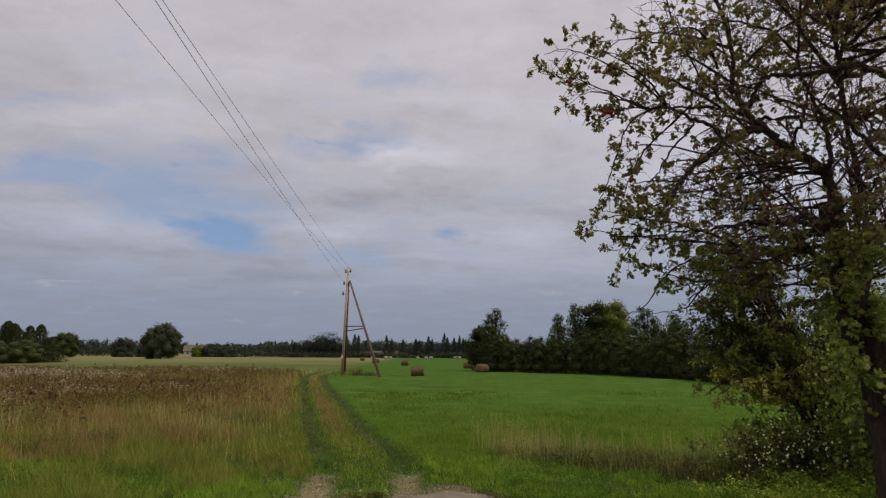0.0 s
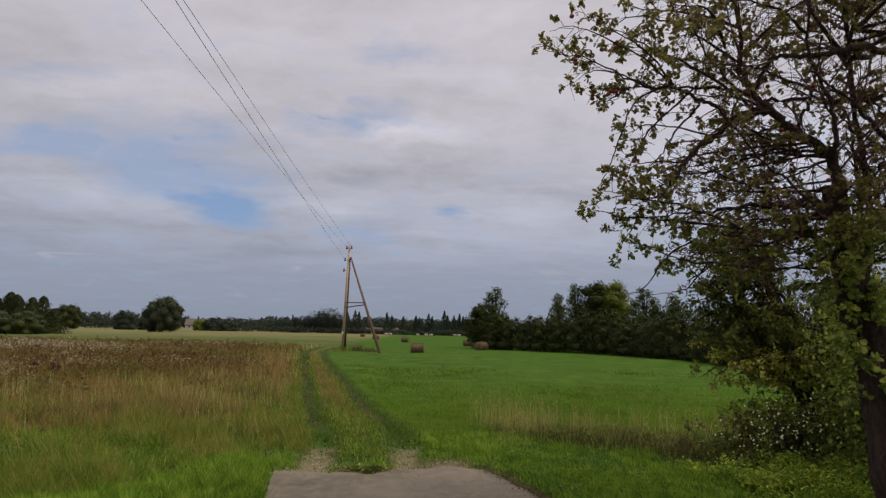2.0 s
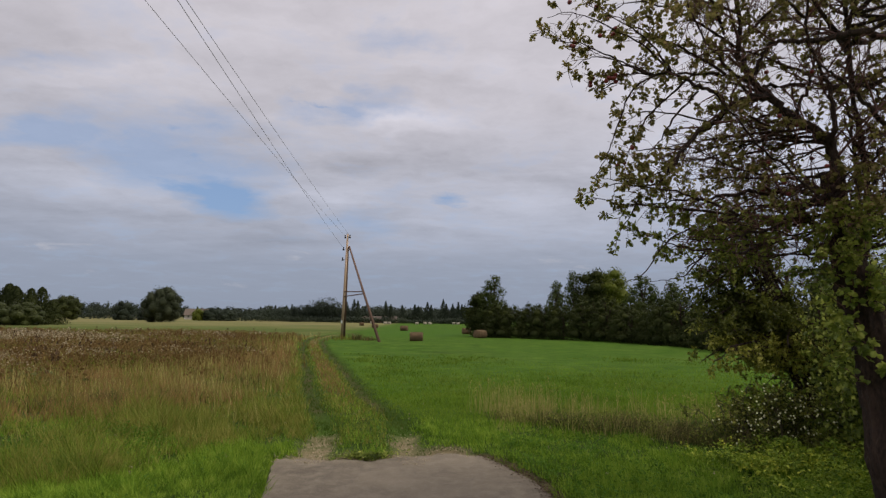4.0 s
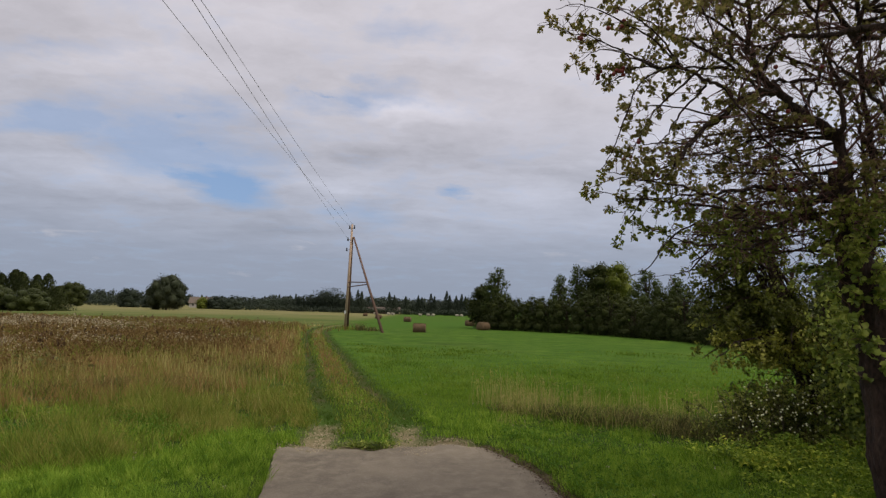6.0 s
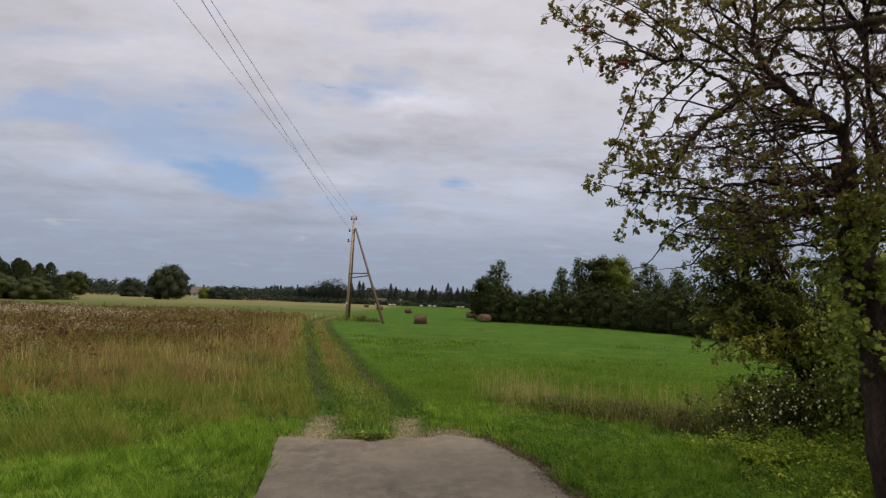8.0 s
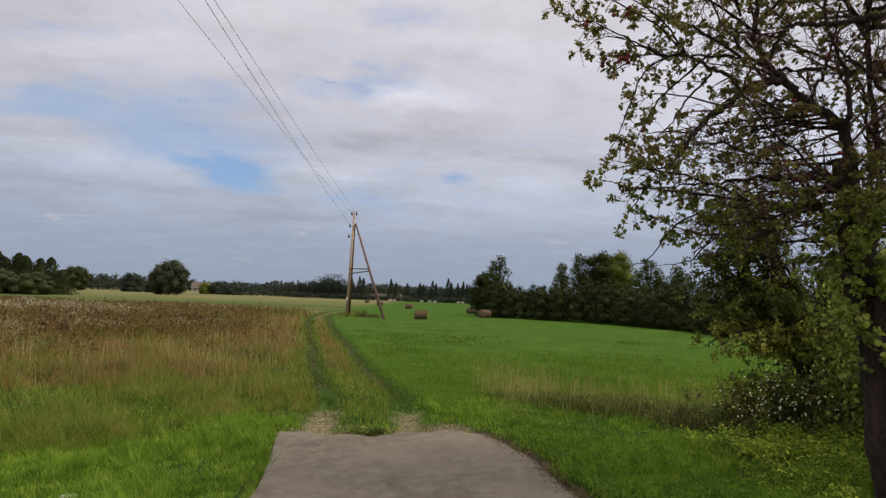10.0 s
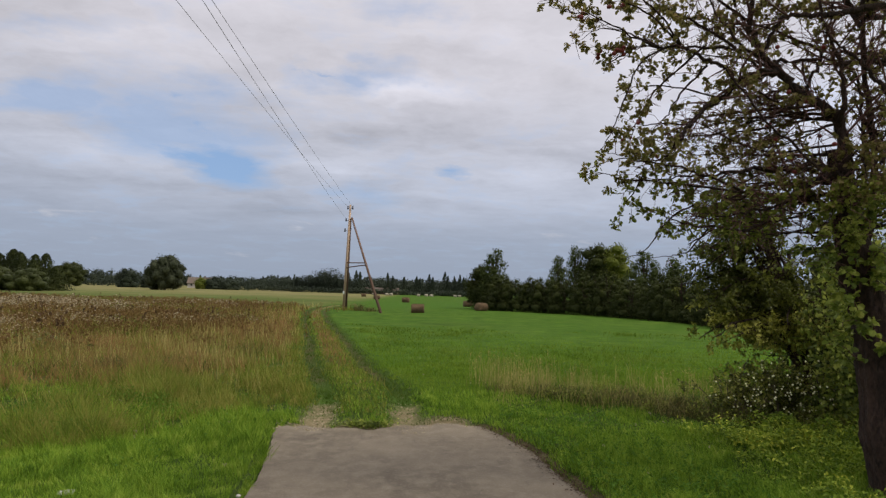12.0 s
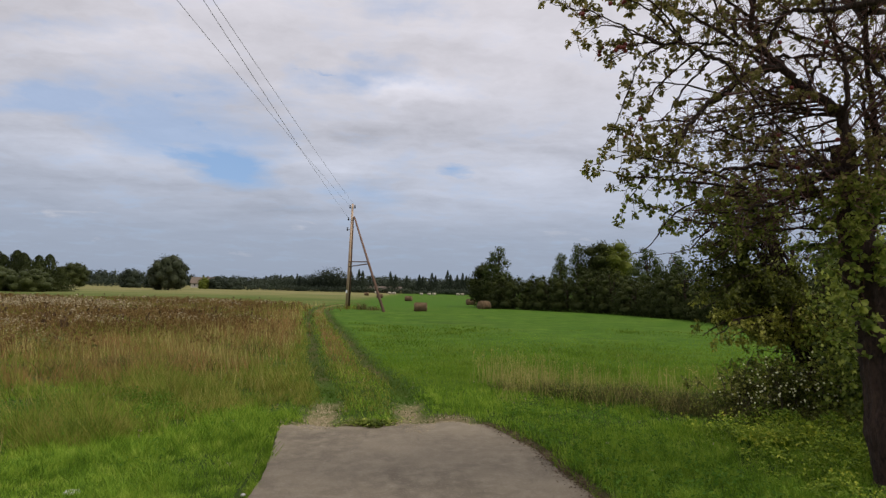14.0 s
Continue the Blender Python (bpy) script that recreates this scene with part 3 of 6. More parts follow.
def land_z(x, y):
    z = 0.035 * wave(x, y, 1.4) + 0.05 * wave(x, y, 6.0, 2.0)
    z = z * np.clip((np.hypot(x, y - 6) - 2) / 6, 0.15, 1) * np.clip(1 - (np.hypot(x, y) - 60) / 60, 0, 1)
    z = z - 0.09 * rut(x, y) + 0.02
    return np.where(on_road(x, y, 0.12), -0.05, z)


def graded(lo, a, b, hi, step, grow=1.14):
    mid = list(np.arange(a, b, step))
    s, v = step, b
    while v < hi:
        mid.append(v)
        s *= grow
        v += s
    s, v = step, a - step
    head = []
    while v > lo:
        head.append(v)
        s *= grow
        v -= s
    return np.array([lo] + head[::-1] + mid + [hi])


def build_ground():
    gx, gy = graded(-4000, -14, 8, 4000, 0.16), graded(-4000, 4, 46, 4500, 0.16, 1.09)
    X, Y = np.meshgrid(gx, gy, indexing="ij")
    x, y = X.ravel(), Y.ravel()
    n, m = len(gx), len(gy)
    i, j = np.meshgrid(np.arange(n - 1), np.arange(m - 1), indexing="ij")
    q = np.stack([i * m + j, (i + 1) * m + j, (i + 1) * m + j + 1, i * m + j + 1], -1).reshape(-1, 4)
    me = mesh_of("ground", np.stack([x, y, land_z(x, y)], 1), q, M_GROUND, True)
    apron = np.clip(1.5 - (y - road_far(x)) / 0.45, 0, 1) * (x > -2.15) * (x < 0.5) * (y > 8.2)
    near_ruts = np.clip(rut(x, y) * 1.3 + 0.3 * wave(x, y, 0.12, 1.2) - 0.3, 0, 1) * np.clip(1.5 - (y - 8.9 + 0.9 * wave(x, y, 0.16, 2.0)) / 1.3, 0, 1)
    bare = np.maximum(apron * 0.9, near_ruts)
    edge = on_road(x, y, 0.16) * np.where(x < -0.5, 0.1, 0.7)
    col = np.stack([dry_at(x, y) * 0.7 * (1 - rut(x, y)), weeds_at(x, y), np.maximum(bare, edge), np.ones_like(x)], 1)
    a = me.attributes.new("cover", "FLOAT_COLOR", "POINT")
    a.data.foreach_set("color", col.astype(np.float32).ravel())
    far = np.clip((y - 50) / 8, 0, 1) * np.clip((-9 - 0.02 * y - x) / 5, 0, 1)
    f = me.attributes.new("far", "FLOAT", "POINT")
    f.data.foreach_set("value", far.astype(np.float32))
    lush = np.clip((y - 62 - 3 * wave(x, y, 6.0)) / 6, 0, 1) * np.clip((118 - y) / 12, 0, 1) * np.clip((x + 12) / 6, 0, 1)
    # how far the shade between blades is put into the ground colour
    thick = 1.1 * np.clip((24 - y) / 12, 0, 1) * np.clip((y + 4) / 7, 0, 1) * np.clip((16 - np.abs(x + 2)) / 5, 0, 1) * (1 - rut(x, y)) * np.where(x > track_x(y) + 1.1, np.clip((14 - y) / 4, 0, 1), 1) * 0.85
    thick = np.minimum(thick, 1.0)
    th = me.attributes.new("shaded_thatch", "FLOAT", "POINT")
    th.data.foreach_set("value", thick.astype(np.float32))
    lu = me.attributes.new("lush", "FLOAT", "POINT")
    lu.data.foreach_set("value", lush.astype(np.float32))
    tr = me.attributes.new("trodden", "FLOAT", "POINT")
    rush = 0.75 * np.exp(-((x - 0.7 - 0.6 * wave(x, y, 0.6)) / 2.2) ** 2 - ((y - 36.0 + wave(x, y, 0.8)) / 1.6) ** 2) * (0.6 + 0.4 * wave(x, y, 0.3))
    tr.data.foreach_set("value", np.maximum(rut(x, y) * np.clip((y - 8.5) / 5, 0.55, 1), rush).astype(np.float32))
    tagged(new("ground", me), "uneven green meadow ground with worn wheel ruts", "ground", kind="structure")


def build_road():
    """A slab of old asphalt that ends in a crumbled edge."""
    ys = np.concatenate([[-30, -15, -6, 0], np.arange(2, 8.5, 0.14)])
    left = [(np.interp(y, ROAD_L[:, 0], ROAD_L[:, 1]) + rng.normal() * 0.008, y) for y in ys]
    right = [(np.interp(y, ROAD_R[:, 0], ROAD_R[:, 1]) + rng.normal() * 0.014, y) for y in ys]
    front = [(x, road_far(x) + rng.normal() * 0.018) for x in np.arange(-2.22, 0.66, 0.09)]
    bm = bmesh.new()
    rim = [bm.verts.new((x, y, 0.0)) for x, y in left + front + right[::-1]]
    top = bm.faces.new(rim)
    ext = bmesh.ops.extrude_face_region(bm, geom=[top])
    for v in ext["geom"]:
        if isinstance(v, bmesh.types.BMVert):
            v.co.z = 0.02
            c = Vector((-0.2, 3.0, 0))
            v.co += (Vector((c.x, v.co.y if v.co.y < 8 else 7.5, 0.02)) - v.co) * 0.012
    for v in rim:
        v.co.z = -0.06
    bmesh.ops.recalc_face_normals(bm, faces=bm.faces)
    me = bpy.data.meshes.new("road")
    bm.to_mesh(me)
    bm.free()
    me.materials.append(M_ASPHALT)
    tagged(new("road", me), "worn grey-brown asphalt lane ending in a crumbled edge", "road", kind="structure")


build_ground()
build_road()


# ---------------------------------------------------------------- grass and weeds
def band(x0, x1, y0, y1, per_m2):
    n = int((x1 - x0) * (y1 - y0) * per_m2)
    return rng.uniform(x0, x1, n), rng.uniform(y0, y1, n)


def stuff(name, me, label, category):
    return tagged(new(name, me), label, category, kind="stuff")


def build_grass():
    n = 556000                              # thinning out evenly with the distance along the lane
    a, b = 4.6 ** -0.55, 64.0 ** -0.55
    y = (a + (b - a) * rng.uniform(size=n)) ** (-1 / 0.55)
    x = -0.84 * y - 3.5 + (1.56 * y + 6.5) * rng.uniform(size=n)
    x2, y2 = band(-13, 11, -9, 4.8, 45)     # a thinner cover behind and beside the standpoint
    xf, yf = band(-7.5, 6.5, 1.8, 4.8, 2600)     # thickening towards the view ahead
    k = rng.uniform(size=len(xf)) < ((yf - 1.8) / 3.0) ** 2
    x2, y2 = np.concatenate([x2, xf[k]]), np.concatenate([y2, yf[k]])
    x3, y3 = band(-30, 24, -25, 16, 9)
    far_side = (x3 < -0.84 * y3 - 3.5) | (x3 > 0.72 * y3 + 3.0) | (y3 < 3)
    x, y = np.concatenate([x, x2, x3[far_side]]), np.concatenate([y, y2, y3[far_side]])
    keep = ~on_road(x, y, np.where(x < -0.5, -0.01, 0.05) + 0.06 * wave(x, y, 0.12))
    x, y = x[keep], y[keep]
    u = rng.uniform(size=len(x))
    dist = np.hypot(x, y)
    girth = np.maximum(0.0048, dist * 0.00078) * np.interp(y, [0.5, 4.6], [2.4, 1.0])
    r = rut(x, y)
    weeds, dry = weeds_at(x, y), dry_at(x, y)
    strip_wear = rng.uniform(size=len(x)) < np.clip(0.5 + 0.5 * wave(x, y, 0.3, 1.5), 0.15, 0.8)
    bare = (r + 0.45 * wave(x, y, 0.07, 1.2) > 0.7) & (y < 10.6 - 0.9 * wave(x, y, 0.16, 2.0)) | ((y < road_far(x) + 0.42 + 0.2 * wave(x, y, 0.3)) & (x > -2.15) & (x < 0.5) & (y > 8.2) & (np.abs(x - track_x(y)) > 0.45))
    right = x > track_x(y) + 0.78
    middle = np.abs(x - track_x(y)) < 0.55
    tuft = 0.8 * (0.5 + 0.5 * wave(x, y, 0.33, 5.0)) ** 1.7 + 0.75 * (0.5 + 0.5 * wave(x, y, 0.11, 2.0)) ** 2
    swell = 0.5 + 0.5 * wave(x, y, 1.7, 6.0)
    near_left = ~right & ~middle
    z = land_z(x, y)

    def sow(name, mask, h, w, lean, mat, label, category="grass"):
        for near in (True, False):          # bent blades close to the lane, plain slivers farther off
            i = np.flatnonzero(mask & ((y < 6.6) & (y > 4.4) == near))
            if len(i):
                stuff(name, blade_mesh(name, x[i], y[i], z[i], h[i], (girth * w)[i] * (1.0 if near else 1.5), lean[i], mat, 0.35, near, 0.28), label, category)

    lean = rng.uniform(0.1, 0.75, len(x))
    vary = rng.uniform(0.55, 1.25, len(x))
    kind = np.full(len(x), "lawn", dtype=object)
    kind[right & (y > 11.5)] = "meadow"
    kind[right & (y > 16) & (rng.uniform(size=len(x)) > np.clip(1 - (y - 12) / 18, 0.0, 1))] = "none"
    rough = near_left & (y > 6.2 + 1.4 * wave(x, y, 1.3, 2.0) + 1.1 * np.clip(x + 5.0, 0, 9)) & (u < np.clip((y - 4.5) / 7.0 + 0.5 * wave(x, y, 0.6), 0.15, 0.90))
    kind[rough] = "mixed"
    kind[middle & (y > 9.4) & (u < np.clip((y - 7) / 14, 0.3, 0.75))] = "mixed"
    kind[(dry > 0.15) & (u < dry * (0.92 + 0.55 * wave(x, y, 0.7, 2.2) + 0.4 * wave(x, y, 2.4, 0.7)))] = "dry"
    kind[(weeds > 0.4) & (u < weeds * 0.62)] = "none"
    kind[(r > 0.05) & (rng.uniform(size=len(x)) < r * 1.08 - 0.03)] = "rut"
    kind[middle & (y < 18) & strip_wear & (kind == "lawn")] = "rut"
    kind[bare & (u < 0.90)] = "none"
    shade_spot = (x > 4.1 + 0.4 * wave(x, y, 0.3, 1.0)) & (y > 9.2) & (y < 11.8)       # sparse under the snowberry
    kind[rng.uniform(size=len(x)) < 0.5 * in_ditch(x, y)] = "none"
    kind[shade_spot & (rng.uniform(size=len(x)) < 0.85)] = "none"
    kind[right & on_road(x, y, 0.55 + 0.2 * wave(x, y, 0.3)) & (y > 2.5) & (rng.uniform(size=len(x)) < 0.55)] = "rut"      # worn short along the asphalt
    hollow = 0.8 * wave(x, y * 0.7, 0.26, 4.0) + 0.5 * wave(x, y, 0.10, 1.0) + 0.7 * wave(x, y * 0.6, 0.55, 2.0)     # dark hollows between the tussocks
    kind[(near_left | (y < 10.5)) & ~on_road(x, y, 0.45) & (hollow < np.where(near_left, -0.28, -0.12)) & (rng.uniform(size=len(x)) < np.where(rough, 0.8, np.clip((y - 5.2) / 5.0, 0.15, 0.62)))] = "none"
    vary = vary * np.where((y > 44) & (np.abs(x - track_x(y)) < 3.5), 0.3, 1.0)      # trodden low where the track bends away
    lumps = np.where(near_left | (y < 11), np.clip(0.95 + 0.9 * hollow, 0.25, 1.7), 1.0)
    sow("lawn", kind == "lawn", (0.045 + 0.085 * tuft + 0.045 * swell) * vary * np.where(near_left, np.clip(1 + (y - 6.5) * 0.10 + np.clip(-x - 3.6, 0, 2) * 0.15, 1, 1.6), 1.0) * np.where(y > 5.0, 0.3 + 0.7 * lumps, 1.0) * (1 - 0.6 * r), 1.2, lean, M_LAWN, "thick bright green grass along the lane")
    sow("meadow_grass", kind == "meadow", (0.05 + 0.035 * tuft + 0.03 * swell) * vary * np.clip(1.3 - y / 34, 0.35, 1), 1.0, lean, M_MEADOW, "short bright green mown meadow grass")
    sow("rough_grass", kind == "mixed", (0.06 + 0.22 * tuft + 0.10 * swell) * vary * np.where(middle, 0.6, lumps), 1.1, lean, M_MIXED, "rough half-dry grass beside the track")
    sow("dry_grass", kind == "dry", (0.18 + 0.16 * tuft + 0.20 * swell) * vary * np.where(middle, 0.4, 1.0), 1.0, lean * 0.7, M_TAN, "tall tan dry grass at the field edge")
    pale = (dry > 0.2) & (r < 0.1) & ~middle & (y > 13) & (rng.uniform(size=len(x)) < 0.07 + 0.13 * wave(x, y, 0.5, 4.4)) | rough & (y < 13) & (x < track_x(y) - 1.8) & (rng.uniform(size=len(x)) < 0.012 + 0.02 * wave(x, y, 0.5, 4.4))
    sow("straw_stalks", pale, rng.uniform(0.35, 0.7, len(x)) * np.clip(y / 14, 0.5, 1), 0.9, lean * 0.4, M_STALK, "pale dry grass stalks standing in the field edge")
    sow("rut_grass", kind == "rut", (0.028 + 0.035 * tuft) * vary, 0.85, lean, M_RUT, "short dark trodden grass in the wheel ruts")


def build_weed_field():
    """The fallow field: dark dry stems with seed heads, and pale fluff of thistles."""
    parts = [band(-30, -5, 15, 30, 85), band(-66, -8, 30, 62, 25)]
    x, y = (np.concatenate(c) for c in zip(*parts))
    k = weeds_at(x, y) > rng.uniform(0.05, 0.9, len(x)) - 0.25 * wave(x, y, 0.5, 6.0)
    x, y = x[k], y[k]
    z, n = land_z(x, y), len(x)
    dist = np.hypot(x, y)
    h = rng.uniform(0.45, 0.85, n) * (0.85 + 0.25 * wave(x, y, 2.0, 3.0))
    green = wave(x, y, 1.9, 2.4) + 0.5 * wave(x, y, 0.6, 0.4) > 0.30        # drifts where green herbs take over
    h = np.where(green, h * 0.75, h)
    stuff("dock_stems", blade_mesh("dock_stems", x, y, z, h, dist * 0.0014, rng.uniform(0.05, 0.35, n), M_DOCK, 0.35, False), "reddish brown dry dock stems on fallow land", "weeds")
    # seed heads and dead leaves up the stems
    m = 3
    at = np.repeat(np.stack([x, y, z + h], 1), m, 0)
    at[:, 2] -= rng.uniform(0, 0.5, len(at)) * np.repeat(h, m)
    at[:, :2] += rng.normal(size=(len(at), 2)) * 0.07
    herb = np.repeat(green, m) & (rng.uniform(size=len(at)) < 0.7)
    stuff("field_herbs", spray_mesh("field_herbs", at[herb], unit(herb.sum()) * np.array([1, 1, 0.6]), rng.uniform(0.05, 0.10, herb.sum()), M_DITCH_GREEN, 0.5), "olive green herbs among the dry weeds", "weeds")
    at = at[~herb]
    stuff("dock_seed_heads", spray_mesh("dock_seed_heads", at, unit(len(at)) * np.array([1, 1, 0.4]), rng.uniform(0.05, 0.10, len(at)), M_DOCK, 0.4), "dark brown dry seed heads and leaves", "weeds")
    # tall dark docks standing over the rest
    i = rng.choice(n, 260, replace=False)
    at = np.repeat(np.stack([x[i], y[i], z[i]], 1), 9, 0)
    at[:, 2] += rng.uniform(0.3, 1.0, len(at)) * np.repeat(rng.uniform(0.6, 0.92, len(i)), 9)
    at[:, :2] += rng.normal(size=(len(at), 2)) * 0.035
    stuff("dock_spires", leaf_mesh("dock_spires", at, unit(len(at)) * 0.5 + np.array([0, 0, 1.0]), rng.uniform(0.08, 0.16, len(at)), M_SPIRE, 0.5), "dark brown upright dock spires", "weeds")
    # green undergrowth
    i = np.flatnonzero(rng.uniform(size=n) < 0.40 + 0.8 * wave(x, y, 1.6, 5.5))
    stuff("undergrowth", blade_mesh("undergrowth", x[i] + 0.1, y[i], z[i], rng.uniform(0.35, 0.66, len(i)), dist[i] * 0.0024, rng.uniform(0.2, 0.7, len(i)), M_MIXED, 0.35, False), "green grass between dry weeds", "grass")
    # fluff
    bias = np.full(n, 0.02)
    for cx, cy, sx, sy, much in ((-28, 40, 7.5, 5.0, 1.6), (-15.5, 22, 3.2, 3.0, 0.45), (-20, 33, 3.5, 2.0, 0.35), (-10, 24, 1.6, 2.0, 0.35), (-18, 47, 4.0, 1.5, 0.6), (-8.8, 27, 1.2, 1.6, 0.25), (-13, 18, 2.5, 1.2, 0.3)):
        bias = np.maximum(bias, much * np.exp(-((x - cx) / sx) ** 2 - ((y - cy) / sy) ** 2))
    bias = bias * np.clip(0.55 + 0.9 * wave(x, y, 0.45, 8.0), 0.05, 1)
    i = np.flatnonzero(rng.uniform(size=n) < 0.36 * bias)
    i = np.repeat(i, 9)
    at = np.stack([x[i], y[i], z[i] + h[i] * rng.uniform(0.85, 1.05, len(i))], 1) + rng.normal(size=(len(i), 3)) * np.array([0.20, 0.12, 0.035])
    stuff("thistle_fluff", leaf_mesh("thistle_fluff", at, unit(len(at)) * np.array([1, 1, 0.3]), rng.uniform(0.03, 0.07, len(at)) * np.clip(np.hypot(at[:, 0], at[:, 1]) / 26, 0.8, 1.9) * 1.15, M_FLUFF, 0.8), "whitish thistle down on dry stems", "weeds")


def build_verge():
    """Right of the lane: a stand of tall dry grass over a shallow ditch, and broad-leaved ground cover by the tree."""
    n = 4200
    x = rng.uniform(0.6, 7.6, n)
    y = 12.4 + 0.3 * wave(x, x * 0.3, 0.7) + rng.normal(size=n) * 0.55 - 0.05 * (x - 1)
    z = land_z(x, y)
    dense = np.clip(0.16 + 0.55 * wave(x, y, 0.22, 1.0) + 0.35 * np.exp(-((x - 1.6) / 0.9) ** 2) - 0.03 * x, 0.02, 1) * np.clip((x - 0.5) / 1.1, 0.05, 1)
    k = rng.uniform(size=n) < dense
    x, y, z = x[k], y[k], z[k]
    h = rng.uniform(0.3, 0.95, len(x)) * np.clip(1.05 - 0.06 * x, 0.55, 1.0) * (0.85 + 0.25 * wave(x, y, 0.3, 2.0))
    stuff("tall_dry_grass", blade_mesh("tall_dry_grass", x, y, z, h, rng.uniform(0.005, 0.010, len(x)), rng.uniform(0.02, 0.26, len(x)), M_STALK, 0.15), "upright stand of tall straw-coloured dry grass", "grass")
    k = rng.uniform(size=len(x)) < 0.16      # loose panicles at the tips
    m = 7
    at = np.repeat(np.stack([x[k], y[k], z[k] + h[k] * 0.95], 1), m, 0)
    at[:, 2] -= rng.uniform(0, 0.16, len(at))
    at[:, :2] += rng.normal(size=(len(at), 2)) * 0.022
    stuff("grass_panicles", leaf_mesh("grass_panicles", at, unit(len(at)) + np.array([0, 0, 1.2]), rng.uniform(0.025, 0.06, len(at)), M_STALK, 0.3), "feathery pale seed heads of the dry grass", "grass")
    # thin dry stalks straggling down to the lawn
    n = 2600
    x2, y2 = rng.uniform(1.0, 6.6, n), rng.uniform(9.9, 12.2, n)
    k = (rng.uniform(size=n) < np.clip(0.25 + 0.9 * wave(x2, y2, 0.3, 2.5), 0.04, 1)) & (y2 > 10.3 - 0.2 * (x2 - 1))
    x2, y2 = x2[k], y2[k]
    stuff("straggling_stalks", blade_mesh("straggling_stalks", x2, y2, land_z(x2, y2), rng.uniform(0.15, 0.55, len(x2)), rng.uniform(0.005, 0.010, len(x2)), rng.uniform(0.1, 0.7, len(x2)), M_STALK), "scattered thin dry stalks above the ditch", "grass")
    # dark tangled weeds in the ditch in front of it
    n = 38000
    x, y = rng.uniform(0.9, 7.5, n), rng.uniform(8.4, 13.2, n)
    k = rng.uniform(size=n) < in_ditch(x, y) * np.clip(0.45 + 0.9 * wave(x, y, 0.28, 3.0), 0.06, 1)
    x, y = x[k], y[k]
    h = rng.uniform(0.08, 0.30, len(x)) * (1 + 0.5 * wave(x, y, 0.25, 3.0))
    stuff("ditch_weeds", blade_mesh("ditch_weeds", x, y, land_z(x, y), h, np.full(len(x), 0.010), rng.uniform(0.2, 0.9, len(x)), M_DITCH), "dark tangled weeds in a shallow ditch", "weeds")
    n = 16000
    x, y = rng.uniform(1.2, 7.0, n), rng.uniform(8.4, 12.8, n)
    k = (rng.uniform(size=n) < in_ditch(x, y)) & (wave(x, y, 0.22, 6.0) + 0.25 * (11.2 - 0.50 * (x - 2.0) - y) > 0.0)
    x, y = x[k], y[k]
    at = np.stack([x, y, land_z(x, y) + rng.uniform(0.04, 0.22, len(x)) * (1 + 0.6 * wave(x, y, 0.22, 6.0))], 1)
    stuff("ditch_leaves", leaf_mesh("ditch_leaves", at, unit(len(at)) * np.array([1, 1, 0.5]), rng.uniform(0.03, 0.065, len(at)), M_APPLE_LOW, 0.6, 0.8), "olive green leaves in the ditch", "weeds")
    # ground cover
    n = 82000
    x, y = rng.uniform(2.2, 7.4, n), rng.uniform(4.3, 9.6, n)
    edge = 3.50 + 0.3 * wave(x, y, 0.6, 2.0) + 0.2 * wave(x, y, 0.2, 1.0)
    k = (x > edge) & (np.hypot(x - 4.58, y - 6.2) > 0.42) & (y < 8.75 + 0.35 * wave(x, y, 0.3, 5.0))
    thin = rng.uniform(size=n) < np.clip(0.5 + 0.5 * wave(x, y, 0.5, 7.0), 0.2, 1) * np.clip((x - edge) / 0.45, 0.18, 1)
    x, y = x[k & thin], y[k & thin]
    mound = 0.17 + 0.24 * np.clip(wave(x, y, 0.17, 3.0), -0.5, 1) + 0.06 * wave(x, y, 0.07, 1.0)
    at = np.stack([x, y, land_z(x, y) + np.maximum(mound, 0.04) * rng.uniform(0.55, 1.15, len(x))], 1)
    along = unit(len(at)) * np.array([1, 1, 0.6])
    stuff("ground_cover", leaf_mesh("ground_cover", at, along, rng.uniform(0.034, 0.078, len(at)) * np.clip(at[:, 1] / 8, 0.62, 1), M_COVER, 0.55, 1.6), "yellow-green broad-leaved ground cover under the tree", "plants")
    # clover and dandelion leaves among the grass by the lane
    n = 12000
    x, y = rng.uniform(1.0, 4.6, n), rng.uniform(3.4, 9.8, n)
    k = ~on_road(x, y, 0.1) & (x < 3.0 - 0.15 * (y - 7.5)) & (rng.uniform(size=n) < np.clip(0.55 + 0.6 * wave(x, y, 0.4, 4.0), 0.15, 1))
    x, y = x[k], y[k]
    at = np.stack([x, y, land_z(x, y) + rng.uniform(0.05, 0.17, len(x))], 1)
    stuff("lawn_clover", leaf_mesh("lawn_clover", at, unit(len(at)) * np.array([1, 1, 0.5]), rng.uniform(0.02, 0.055, len(at)), M_HERB, 0.65, 0.5), "dark green clover and dandelion leaves in the grass", "plants")
    # leafy tufts in the lawn, and the strip at the road's end
    n = 900
    x, y = rng.uniform(-7, 3.5, n), rng.uniform(4.5, 11, n)
    k = (wave(x, y, 0.5, 9.0) > 0.35) & ~on_road(x, y, 0.1)
    x, y = np.repeat(x[k], 6), np.repeat(y[k], 6)
    at = np.stack([x + rng.normal(size=len(x)) * 0.06, y + rng.normal(size=len(x)) * 0.06, land_z(x, y) + rng.uniform(0.05, 0.16, len(x))], 1)
    stuff("lawn_herbs", leaf_mesh("lawn_herbs", at, unit(len(at)) * np.array([1, 1, 0.4]), rng.uniform(0.02, 0.05, len(at)), M_HERB, 0.7, 1.0), "small leafy green herbs among the grass", "plants")


